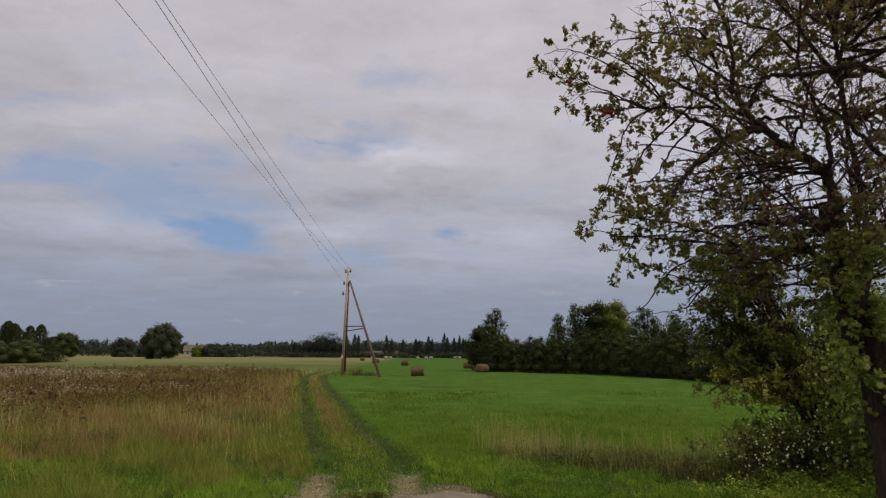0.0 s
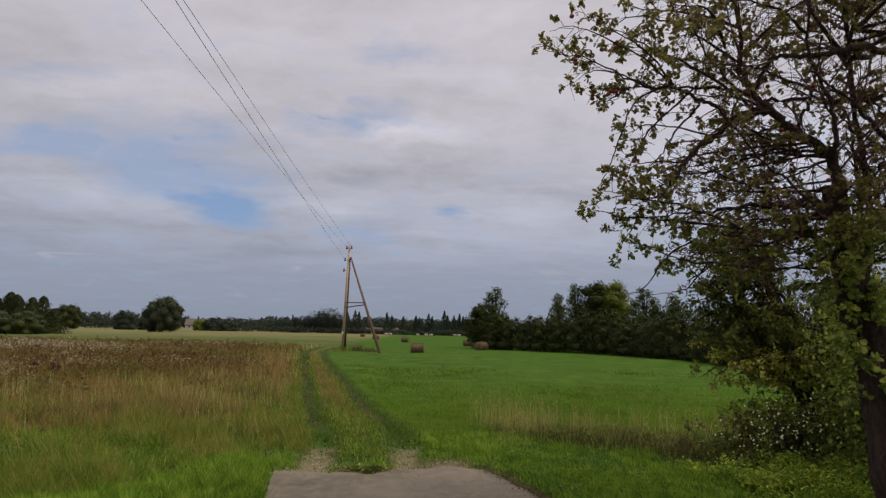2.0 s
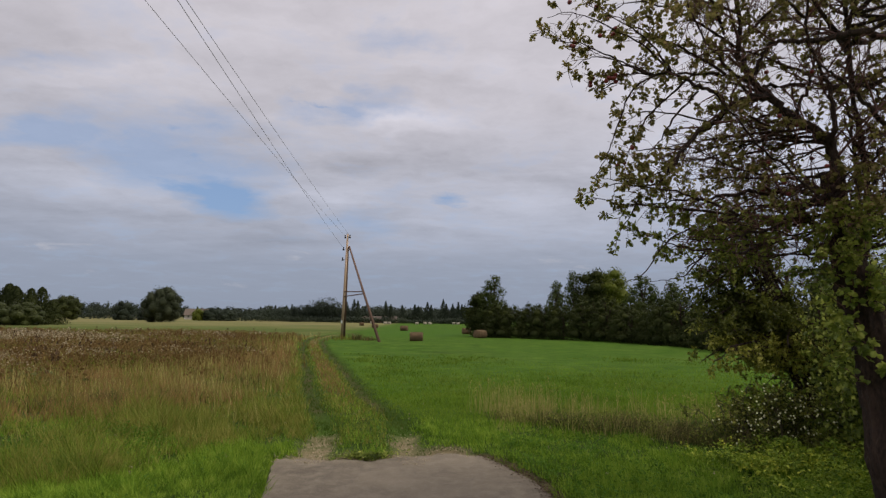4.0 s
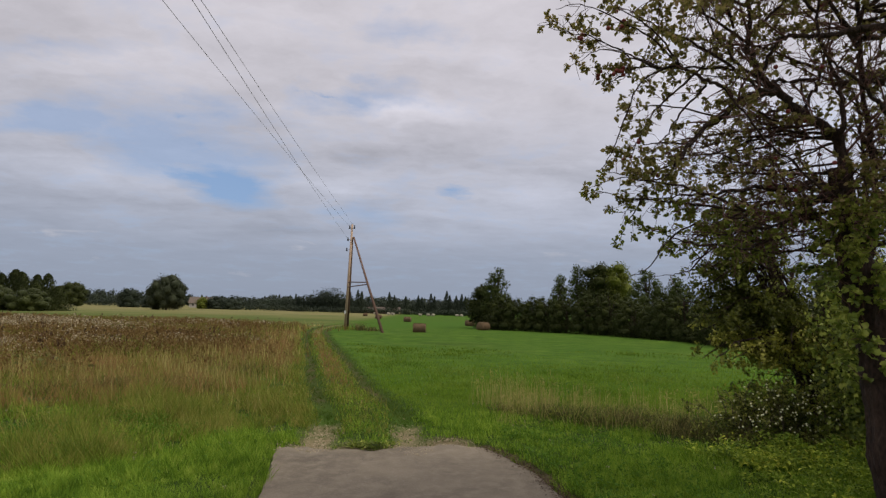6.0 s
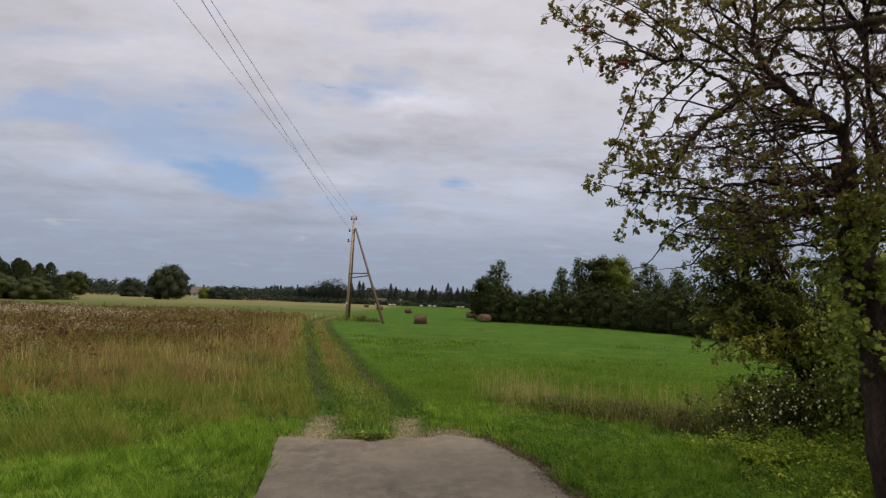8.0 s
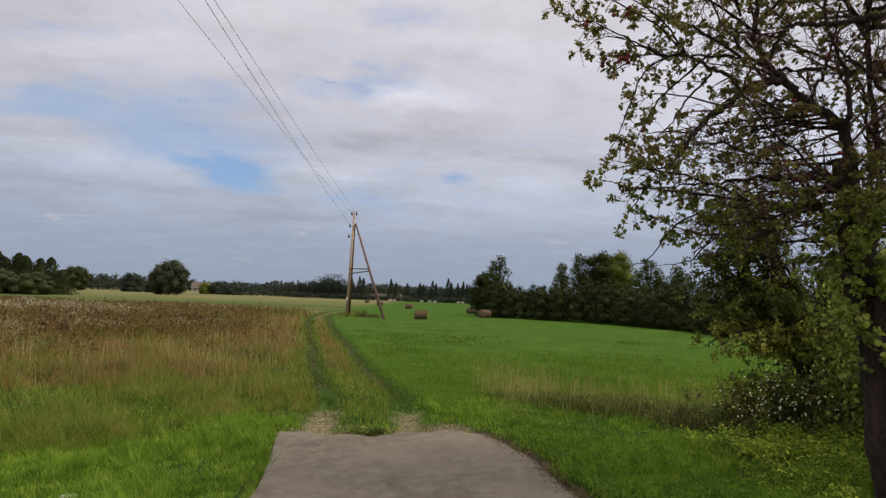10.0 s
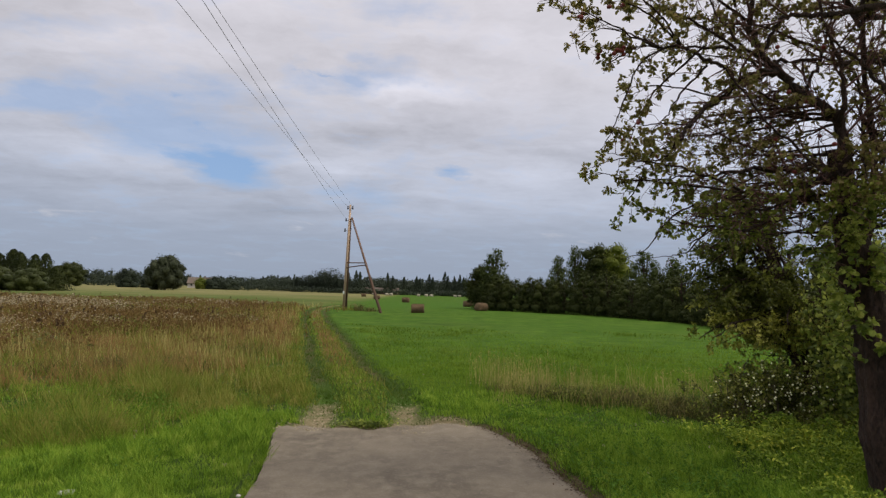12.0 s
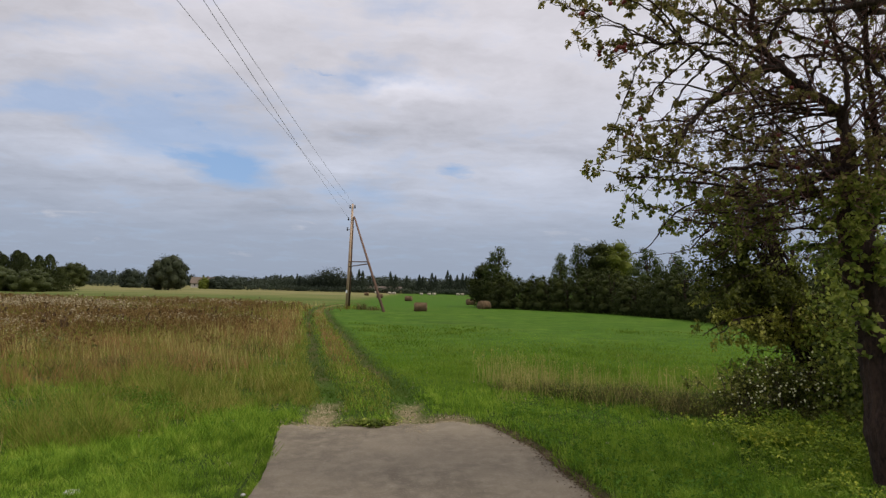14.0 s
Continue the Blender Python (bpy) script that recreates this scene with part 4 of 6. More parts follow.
def build_tussocks():
    """Uneven tufts that stand out of the mown meadow, and a dark patch of weeds in the rough grass."""
    n = 420
    y = 13 + 19 * rng.uniform(size=n) ** 1.2
    x = track_x(y) + 1.6 + (0.42 * y + 4.5) * rng.uniform(size=n)
    k = wave(x, y * 0.6, 2.2, 3.3) > -0.15
    cx, cy = x[k], y[k]
    m = 26
    spread = rng.uniform(0.12, 0.4, len(cx))
    x = np.repeat(cx, m) + rng.normal(size=len(cx) * m) * np.repeat(spread * 1.7, m)
    y = np.repeat(cy, m) + rng.normal(size=len(cx) * m) * np.repeat(spread, m)
    h = rng.uniform(0.4, 1.0, len(x)) * np.repeat(rng.uniform(0.08, 0.21, len(cx)), m)
    stuff("meadow_tussocks", blade_mesh("meadow_tussocks", x, y, land_z(x, y), h * np.clip(1.4 - y / 45, 0.5, 1), np.maximum(0.008, y * 0.0011), rng.uniform(0.3, 1.0, len(x)), M_TUSSOCK), "uneven darker tussocks in the mown meadow", "grass")
    n = 1300
    x, y = -6.9 + rng.normal(size=n) * 0.8, 13.6 + rng.normal(size=n) * 0.6
    x, y = np.concatenate([x, -5.7 + rng.normal(size=150) * 0.5]), np.concatenate([y, 17.4 + rng.normal(size=150) * 0.5])
    stuff("nettle_patch", blade_mesh("nettle_patch", x, y, land_z(x, y), rng.uniform(0.15, 0.38, len(x)), np.full(len(x), 0.022), rng.uniform(0.2, 0.9, len(x)), M_NETTLE), "low dark green weeds in the rough grass", "weeds")


build_tussocks()


def build_lawn_flowers():
    n = 5200
    x, y = -5.4 + rng.normal(size=n) * 1.2, 8.7 + rng.normal(size=n) * 0.75
    k = wave(x, y, 0.28, 2.7) > 0.12
    x, y = x[k], y[k]
    at = np.stack([x, y, land_z(x, y) + rng.uniform(0.12, 0.27, len(x))], 1)
    stuff("bedstraw", leaf_mesh("bedstraw", at, unit(len(at)), rng.uniform(0.02, 0.05, len(at)), M_HERB, 0.5, 0.9), "yellow-green bedstraw among the rough grass", "plants")
    x, y = rng.uniform(-7, 3.5, 55), rng.uniform(4.5, 13, 55)
    k = ~on_road(x, y, 0.2)
    x, y = np.repeat(x[k], 5), np.repeat(y[k], 5)
    at = np.stack([x + rng.normal(size=len(x)) * 0.008, y + rng.normal(size=len(x)) * 0.008, land_z(x, y) + 0.15 + rng.uniform(0, 0.02, len(x))], 1)
    stuff("clover_flowers", leaf_mesh("clover_flowers", at, unit(len(at)), np.full(len(at), 0.016), M_FLUFF, 0.8), "tiny whitish clover flowers in the grass", "flowers")


build_lawn_flowers()


def build_road_end_clump():
    n = 420
    x = -1.0 + rng.normal(size=n) * 0.2
    y = road_far(x) + 0.08 + rng.normal(size=n) * 0.05
    at = np.stack([x, y, np.full(n, 0.02) + rng.uniform(0, 0.07, n)], 1)
    stuff("plantain_clump", leaf_mesh("plantain_clump", at, unit(n) * np.array([1, 1, 0.5]) + np.array([0, -0.2, 0.3]), rng.uniform(0.03, 0.075, n), M_SUCKER, 0.5, 0.8), "green weed clump growing over the asphalt edge", "plants")
    n = 3400
    y = rng.uniform(2.5, 9, n)
    x = np.interp(y, ROAD_R[:, 0], ROAD_R[:, 1]) + rng.normal(size=n) * 0.09 + 0.04
    at = np.stack([x, y, np.full(n, 0.024) + rng.uniform(0, 0.012, n)], 1)
    stuff("leaf_litter", leaf_mesh("leaf_litter", at, unit(n) * np.array([1, 1, 0.1]), rng.uniform(0.012, 0.035, n), M_SPIRE, 0.6, 2.0), "brown leaf litter along the asphalt edge", "litter")


build_road_end_clump()


def build_gravel():
    """Crumbs of limestone where the asphalt ends."""
    n = 5200
    x, y = rng.uniform(-2.4, 0.55, n), rng.uniform(8.3, 11.6, n)
    e = y - road_far(x)
    k = ((e > -0.12) & (e < 0.42) & (np.abs(x - track_x(y) - 0.05) > 0.38)) | ((rut(x, y) > 0.5) & (rng.uniform(size=n) < np.clip(1.2 - (y - 9) / 1.9, 0, 1)))
    x, y = x[k], y[k]
    n = len(x)
    z = np.where(on_road(x, y, 0.0), 0.02, land_z(x, y))
    r = rng.uniform(0.004, 0.014, n) * np.where(rng.uniform(size=n) < 0.05, 1.8, 1.0)
    corner = np.array([(1, 0, 0), (0, 1, 0), (-1, 0, 0), (0, -1, 0), (0, 0, 0.7), (0, 0, -0.7)])
    jit = corner[None] * rng.uniform(0.6, 1.2, (n, 6, 1))
    a = rng.uniform(0, 6.28, n)
    c, s = np.cos(a)[:, None], np.sin(a)[:, None]
    v = np.stack([jit[..., 0] * c - jit[..., 1] * s, jit[..., 0] * s + jit[..., 1] * c, jit[..., 2]], -1) * r[:, None, None]
    v = (v + np.stack([x, y, z + r * 0.3], 1)[:, None]).reshape(-1, 3)
    tri = np.array([(0, 1, 4), (1, 2, 4), (2, 3, 4), (3, 0, 4), (1, 0, 5), (2, 1, 5), (3, 2, 5), (0, 3, 5)])
    f = ((np.arange(n) * 6)[:, None, None] + tri[None]).reshape(-1, 3)
    stuff("gravel", mesh_of("gravel", v, f, M_GRAVEL), "pale limestone gravel along the broken asphalt edge", "gravel")


def stone(place, size, label, flat=0.4):
    bm = bmesh.new()
    bmesh.ops.create_icosphere(bm, subdivisions=3, radius=size)
    for v in bm.verts:
        v.co *= 1 + 0.25 * noise.noise(v.co * (2.2 / size) + Vector(place))
        v.co.z *= flat
    me = bpy.data.meshes.new("stone")
    bm.to_mesh(me)
    bm.free()
    me.materials.append(M_STONE)
    ob = new("stone", me)
    ob.location = place
    tagged(ob, label, "stone")


# ---------------------------------------------------------------- trees
def grow(tubes, path, r0, r1, depth, rate, reach, out, droop=0.0, sides=5):
    """Side branches off a path, thinner each time; out collects the places and ways of the last twigs."""
    path = np.asarray(path)
    seg = np.linalg.norm(np.diff(path, axis=0), axis=1)
    run = np.concatenate([[0], np.cumsum(seg)])
    n = max(1, int(run[-1] * rate))
    for s in np.sort(rng.uniform(0.15, 1.0, n)) * run[-1]:
        at = np.array([np.interp(s, run, path[:, i]) for i in range(3)])
        ahead = np.array([np.interp(min(s + 0.1, run[-1]), run, path[:, i]) for i in range(3)]) - at
        ahead /= np.linalg.norm(ahead) + 1e-6
        way = unit(1)[0] + ahead * 0.75 + np.array([0, 0, 0.18])
        way /= np.linalg.norm(way)
        length = reach * rng.uniform(0.45, 1.25) * (1.25 - 0.85 * s / run[-1])
        steps = 7 if depth else 5
        p = [at]
        for k in range(1, steps):
            way = way + rng.normal(size=3) * (0.2 if depth else 0.13) + np.array([0, 0, -droop])
            way /= np.linalg.norm(way)
            p.append(p[-1] + way * length / (steps - 1))
        p = np.array(p)
        rs = (r0 + (r1 - r0) * s / run[-1]) * 0.55
        re = max(0.0022, rs * 0.35)
        rs = max(rs, 0.0032)
        tubes.add(p, np.linspace(rs, re, steps), sides if depth else 3)
        if depth:
            grow(tubes, p, rs, re, depth - 1, rate * 1.5, reach * 0.42, out, droop * 1.2, 4)
        else:
            out.append(p)


def shoots(tubes, path, r0, r1, depth, rate, reach, out):
    """Long, slightly bowed side shoots off a bough, each with a few short ones; out collects the paths that can bear leaves."""
    path = np.asarray(path)
    run = np.concatenate([[0], np.cumsum(np.linalg.norm(np.diff(path, axis=0), axis=1))])
    for s in np.sort(rng.uniform(0.08, 1.0, max(2, int(run[-1] * rate + rng.uniform())))) * run[-1]:
        at = np.array([np.interp(s, run, path[:, i]) for i in range(3)])
        ahead = np.array([np.interp(min(s + 0.1, run[-1]), run, path[:, i]) for i in range(3)]) - at
        ahead /= np.linalg.norm(ahead) + 1e-6
        way = unit(1)[0] * np.array([1, 1, 0.9]) + ahead * 0.9 + np.array([0, 0, 0.12])
        way /= np.linalg.norm(way)
        length = reach * rng.uniform(0.4, 1.3) * (1.15 - 0.5 * s / run[-1])
        bow = rng.normal(size=3) * 0.10 + np.array([0, 0, -0.05])
        p = [at]
        for k in range(5):
            way = way + bow + rng.normal(size=3) * 0.07
            way /= np.linalg.norm(way)
            p.append(p[-1] + way * length / 5)
        p = np.array(p)
        rs = float(np.clip((r0 + (r1 - r0) * s / run[-1]) * 0.42, 0.0038, 0.015))
        tubes.add(p, np.linspace(rs, max(0.002, rs * 0.35), 6), 4 if rs > 0.006 else 3)
        out.append(p[1:])
        if depth:
            shoots(tubes, p, rs, rs * 0.4, depth - 1, 10.0, max(0.12, reach * 0.45), out)


def build_apple_tree():
    ox, oy = 4.60, 6.25
    tree = thing("apple_tree", (ox, oy, 0), "old gnarled apple tree with sparse leaves and red apples", "tree")
    base = np.array([ox, oy, 0.0])

    def at(*pts):
        return [np.array(p) - base for p in pts]

    def leader_x(z):
        return float(np.interp(z, [2.3, 2.95, 3.6, 3.95, 4.08, 4.2, 4.5, 4.85, 5.4], [4.45, 4.35, 4.28, 4.23, 4.06, 3.84, 3.57, 3.32, 3.3]))

    trunk = Tubes(14)
    bole = curve_through(at((ox + 0.22, oy, -0.1), (ox + 0.18, oy, 0.12), (ox + 0.10, oy, 0.6), (ox + 0.05, oy + 0.01, 1.4), (ox - 0.07, oy + 0.01, 2.0), (ox - 0.22, oy + 0.02, 2.6), (ox - 0.29, oy + 0.02, 3.15), (ox - 0.34, oy, 3.6)), 18, 0.012)
    fine_bole = curve_through(bole, 170)
    trunk.add(fine_bole, np.interp(np.linspace(0, 1, 170), [0, 0.08, 0.22, 0.6, 0.8, 1], [0.29, 0.26, 0.26, 0.19, 0.12, 0.085]), 60, 0.0)
    me = trunk.mesh("trunk", M_BARK)
    for v in me.vertices:                    # plates of bark between upright furrows
        c = v.co
        a = math.atan2(c.y, c.x)
        r = 1 + 0.10 * noise.noise(Vector((c.x * 5, c.y * 5, c.z * 1.6))) + 0.13 * noise.noise(Vector((c.x * 20, c.y * 20, c.z * 6))) + 0.07 * noise.noise(Vector((c.x * 45, c.y * 45, c.z * 18))) + 0.05 * math.sin(a * 13 + 4 * noise.noise(c * 3.0))
        v.co.x, v.co.y = c.x * r, c.y * r
    part("trunk", me, tree, "dark furrowed trunk")
    boughs = []                             # path, thick end, thin end, twigs to the metre, their reach, share in leaf

    def bough(r0, r1, rate, reach, leaf, *pts):
        boughs.append((pts, r0, r1, rate, reach, leaf))

    # the leader, bent over towards the lane, and the heavy boughs that spring from it
    bough(0.080, 0.024, 4.5, 0.8, 0.45, (4.33, 6.27, 3.05), (4.28, 6.25, 3.60), (4.23, 6.25, 3.95), (4.06, 6.25, 4.08), (3.84, 6.25, 4.20), (3.70, 6.25, 4.37), (3.58, 6.25, 4.49), (3.43, 6.25, 4.61), (3.33, 6.25, 4.82), (3.29, 6.25, 5.04), (3.32, 6.25, 5.4), (3.1, 6.2, 6.2))
    bough(0.050, 0.016, 2.5, 0.7, 0.5, (4.95, 6.1, 5.02), (4.57, 6.0, 5.08), (4.28, 6.0, 5.06), (3.99, 6.0, 4.99), (3.70, 6.0, 4.98), (3.49, 6.0, 4.93), (3.39, 6.0, 4.78), (3.30, 6.05, 4.60))
    bough(0.050, 0.008, 4.0, 0.55, 0.6, (3.56, 6.2, 4.46), (3.27, 6.1, 4.35), (3.08, 6.1, 4.27), (2.91, 6.1, 4.12), (2.72, 6.1, 3.98), (2.57, 6.1, 3.80), (2.45, 6.1, 3.63), (2.30, 6.1, 3.46), (2.1, 6.05, 3.36))
    bough(0.026, 0.004, 4.2, 0.42, 0.85, (3.03, 6.08, 4.28), (2.87, 6.0, 4.40), (2.68, 6.0, 4.48), (2.42, 6.0, 4.61), (2.27, 6.0, 4.58), (2.02, 6.0, 4.64), (1.77, 6.0, 4.78), (1.43, 6.0, 4.91), (1.04, 6.0, 4.98))
    bough(0.022, 0.004, 4.2, 0.42, 0.85, (3.40, 6.2, 4.62), (2.99, 6.15, 4.66), (2.72, 6.15, 4.66), (2.32, 6.15, 4.64), (2.00, 6.15, 4.65), (1.61, 6.15, 4.62))
    bough(0.022, 0.008, 3.0, 0.6, 0.7, (3.50, 6.15, 4.42), (3.19, 5.90, 4.35), (3.05, 5.90, 4.51), (2.94, 5.90, 4.68), (2.75, 5.90, 4.91), (2.60, 5.90, 5.3), (2.4, 5.9, 5.9))
    bough(0.030, 0.014, 2.6, 0.7, 0.4, (3.60, 6.25, 4.52), (3.64, 6.40, 4.63), (3.94, 6.40, 4.66), (4.34, 6.40, 4.73), (4.86, 6.40, 4.80), (5.5, 6.4, 5.1))
    bough(0.034, 0.014, 2.6, 0.7, 0.4, (4.23, 6.22, 3.90), (4.20, 6.10, 4.04), (4.18, 6.10, 4.33), (4.14, 6.10, 4.54), (4.07, 6.10, 4.74), (4.00, 6.10, 4.94), (3.97, 6.10, 5.3), (4.1, 6.1, 6.3))
    bough(0.030, 0.012, 2.6, 0.6, 0.4, (3.88, 6.27, 4.18), (3.95, 6.35, 4.31), (4.03, 6.35, 4.52), (4.14, 6.35, 4.75), (4.3, 6.35, 5.4))
    bough(0.034, 0.010, 2.6, 0.6, 0.4, (4.75, 6.0, 3.95), (4.47, 5.90, 4.19), (4.33, 5.90, 4.35), (4.17, 5.90, 4.51), (4.01, 5.90, 4.63), (3.8, 5.9, 4.8))
    bough(0.040, 0.020, 2.4, 0.6, 0.4, (4.15, 6.1, 4.50), (4.23, 6.20, 4.54), (4.43, 6.20, 4.57), (4.70, 6.20, 4.60), (5.6, 6.2, 4.9), (6.6, 6.1, 5.2))
    bough(0.016, 0.010, 2.0, 0.5, 0.5, (3.82, 5.95, 3.33), (3.47, 5.80, 3.55), (3.22, 5.80, 3.75), (2.95, 5.80, 4.09), (2.8, 5.8, 4.3))
    bough(0.018, 0.010, 2.0, 0.5, 0.5, (3.85, 6.24, 4.15), (3.69, 6.20, 4.05), (3.44, 6.20, 4.15), (3.25, 6.20, 4.27))
    # the low boughs, grown into each other
    bough(0.048, 0.006, 4.6, 0.5, 0.45, (4.30, 6.27, 3.42), (3.98, 6.30, 3.47), (3.62, 6.30, 3.39), (3.32, 6.30, 3.40), (2.93, 6.30, 3.33), (2.63, 6.30, 3.31), (2.25, 6.25, 3.22))
    bough(0.042, 0.006, 4.6, 0.5, 0.45, (4.33, 6.22, 3.20), (4.08, 6.10, 3.32), (3.80, 6.10, 3.19), (3.44, 6.10, 2.98), (3.02, 6.10, 2.86), (2.70, 6.1, 2.88))
    bough(0.036, 0.006, 4.6, 0.45, 0.35, (4.36, 6.25, 2.95), (3.95, 6.35, 3.10), (3.55, 6.4, 3.16), (3.2, 6.4, 3.08), (2.85, 6.35, 3.12))
    bough(0.030, 0.005, 4.6, 0.45, 0.35, (4.32, 6.28, 3.30), (3.9, 6.45, 3.28), (3.5, 6.5, 3.24), (3.1, 6.5, 3.05), (2.8, 6.4, 2.95))
    # long thin branches that end in leaf
    bough(0.013, 0.003, 4.5, 0.22, 0.95, (2.26, 6.0, 4.58), (2.02, 6.0, 4.43), (1.88, 6.0, 4.11), (1.78, 6.0, 3.83), (1.67, 6.0, 3.58), (1.59, 6.0, 3.46))
    bough(0.018, 0.003, 5.5, 0.34, 0.9, (3.10, 6.1, 3.12), (2.84, 6.0, 3.19), (2.43, 6.0, 3.32), (2.02, 6.0, 3.38), (1.78, 6.0, 3.39), (1.52, 6.0, 3.30))
    bough(0.018, 0.003, 5.5, 0.34, 0.9, (3.15, 6.15, 3.12), (2.66, 6.1, 3.15), (2.19, 6.1, 3.19), (1.81, 6.1, 3.22), (1.50, 6.1, 3.28))
    bough(0.020, 0.003, 5.5, 0.32, 0.9, (3.5, 6.3, 2.85), (3.13, 6.1, 2.71), (2.84, 6.1, 2.73), (2.57, 6.1, 2.75), (2.26, 6.1, 2.84), (2.02, 6.1, 2.94))
    bough(0.014, 0.002, 1.2, 0.25, 0.0, (2.71, 6.2, 3.01), (2.44, 6.2, 2.85), (2.30, 6.2, 2.70), (2.17, 6.2, 2.51), (2.03, 6.2, 2.43), (1.87, 6.2, 2.37))
    bough(0.012, 0.002, 1.2, 0.2, 0.0, (2.85, 6.3, 2.75), (2.64, 6.2, 2.53), (2.52, 6.2, 2.45), (2.35, 6.2, 2.42), (2.17, 6.2, 2.40))
    bough(0.016, 0.003, 5.0, 0.34, 0.85, (2.68, 6.05, 3.93), (2.47, 6.0, 3.70), (2.37, 6.0, 3.53), (2.12, 6.0, 3.28))
    bough(0.012, 0.003, 5.0, 0.3, 0.9, (2.41, 6.08, 3.60), (2.16, 6.0, 3.48), (1.9, 6.0, 3.42), (1.62, 6.0, 3.47))
    bough(0.010, 0.003, 4.0, 0.2, 0.8, (2.08, 6.1, 3.27), (1.99, 6.1, 3.09), (1.91, 6.1, 2.97), (1.84, 6.1, 2.82))
    bough(0.016, 0.003, 5.0, 0.36, 0.85, (2.72, 6.1, 4.66), (2.45, 6.2, 4.4), (2.2, 6.2, 4.15), (2.05, 6.2, 3.85), (1.95, 6.2, 3.6))
    bough(0.016, 0.003, 5.0, 0.36, 0.85, (2.75, 6.1, 4.45), (2.55, 6.3, 4.2), (2.4, 6.35, 3.95), (2.2, 6.35, 3.75))
    bough(0.016, 0.003, 4.6, 0.4, 0.85, (2.4, 5.95, 4.6), (2.2, 5.9, 4.85), (1.9, 5.9, 5.1), (1.5, 5.9, 5.3))
    bough(0.020, 0.004, 4.6, 0.45, 0.8, (3.0, 6.0, 4.6), (2.7, 6.2, 4.95), (2.3, 6.3, 5.2), (1.9, 6.3, 5.4))

    bough(0.014, 0.003, 5.0, 0.36, 0.9, (2.42, 6.0, 4.61), (2.1, 5.9, 4.85), (1.75, 5.9, 5.05), (1.4, 5.9, 5.2), (1.1, 5.9, 5.15))
    bough(0.014, 0.003, 5.0, 0.36, 0.9, (2.3, 6.15, 4.64), (2.0, 6.3, 4.85), (1.7, 6.4, 4.95), (1.45, 6.4, 4.8))
    bough(0.014, 0.003, 5.0, 0.34, 0.9, (2.02, 6.15, 4.65), (1.8, 6.1, 4.5), (1.65, 6.1, 4.42))
    bough(0.014, 0.003, 4.6, 0.4, 0.85, (2.9, 6.15, 4.12), (2.6, 6.4, 4.3), (2.3, 6.5, 4.35), (2.0, 6.5, 4.2))
    bough(0.014, 0.003, 4.6, 0.4, 0.8, (2.6, 6.1, 3.8), (2.35, 6.4, 3.9), (2.1, 6.5, 3.85))

    bough(0.022, 0.004, 5.0, 0.45, 0.85, (3.30, 6.25, 5.0), (2.95, 6.2, 5.2), (2.55, 6.1, 5.35), (2.15, 6.0, 5.4), (1.8, 6.0, 5.3))
    bough(0.022, 0.004, 5.0, 0.5, 0.85, (3.25, 6.2, 5.4), (2.9, 6.3, 5.6), (2.5, 6.4, 5.7), (2.1, 6.4, 5.75))
    bough(0.020, 0.004, 5.0, 0.5, 0.8, (3.1, 6.2, 5.15), (2.8, 5.8, 5.3), (2.5, 5.6, 5.3), (2.2, 5.5, 5.15))
    bough(0.024, 0.005, 4.5, 0.6, 0.7, (3.3, 6.25, 5.1), (3.6, 6.1, 5.4), (3.9, 5.9, 5.6), (4.2, 5.8, 5.6))
    bough(0.022, 0.005, 4.5, 0.6, 0.7, (3.95, 6.1, 5.3), (3.6, 6.0, 5.5), (3.2, 6.0, 5.6), (2.8, 6.0, 5.5))
    bough(0.022, 0.005, 4.5, 0.6, 0.6, (4.14, 6.35, 4.75), (3.8, 6.5, 5.0), (3.4, 6.6, 5.15), (3.0, 6.6, 5.1))
    bough(0.020, 0.004, 4.5, 0.5, 0.6, (3.7, 6.25, 4.4), (3.4, 6.5, 4.7), (3.1, 6.7, 4.8), (2.7, 6.7, 4.85))

    for i in range(12):                     # inner boughs
        z0 = rng.uniform(3.5, 4.6)
        a = (leader_x(z0), 6.25, z0)
        e = (rng.uniform(2.4, 3.6), rng.uniform(6.3, 7.6), z0 + rng.uniform(-0.35, 0.45))
        bough(rng.uniform(0.014, 0.026), 0.005, 3.4, 0.5, 0.4, a, ((a[0] + e[0]) / 2, (a[1] + e[1]) / 2, (a[2] + e[2]) / 2 + rng.normal() * 0.12), e)
    for i in range(6):                      # old wood low in the crown
        z0 = rng.uniform(2.75, 3.5)
        e = (rng.uniform(2.5, 3.7), rng.uniform(5.9, 7.2), np.clip(z0 + rng.normal() * 0.2, 2.7, 3.55))
        bough(rng.uniform(0.014, 0.026), 0.004, 3.6, 0.45, 0.3, (leader_x(z0), 6.25, z0), ((4.4 + e[0]) / 2, (6.3 + e[1]) / 2, (z0 + e[2]) / 2 + rng.normal() * 0.1), e)
    for i in range(8):                      # leafy shoots hanging before the trunk
        z0 = rng.uniform(2.5, 3.5)
        e = (rng.uniform(3.55, 4.35), rng.uniform(5.35, 5.95), z0 + rng.uniform(-0.75, 0.1))
        bough(0.012, 0.003, 5.5, 0.36, 1.0, (leader_x(z0), 6.2, z0), ((4.3 + e[0]) / 2, (6.2 + e[1]) / 2, max(z0, e[2]) + 0.05), e)
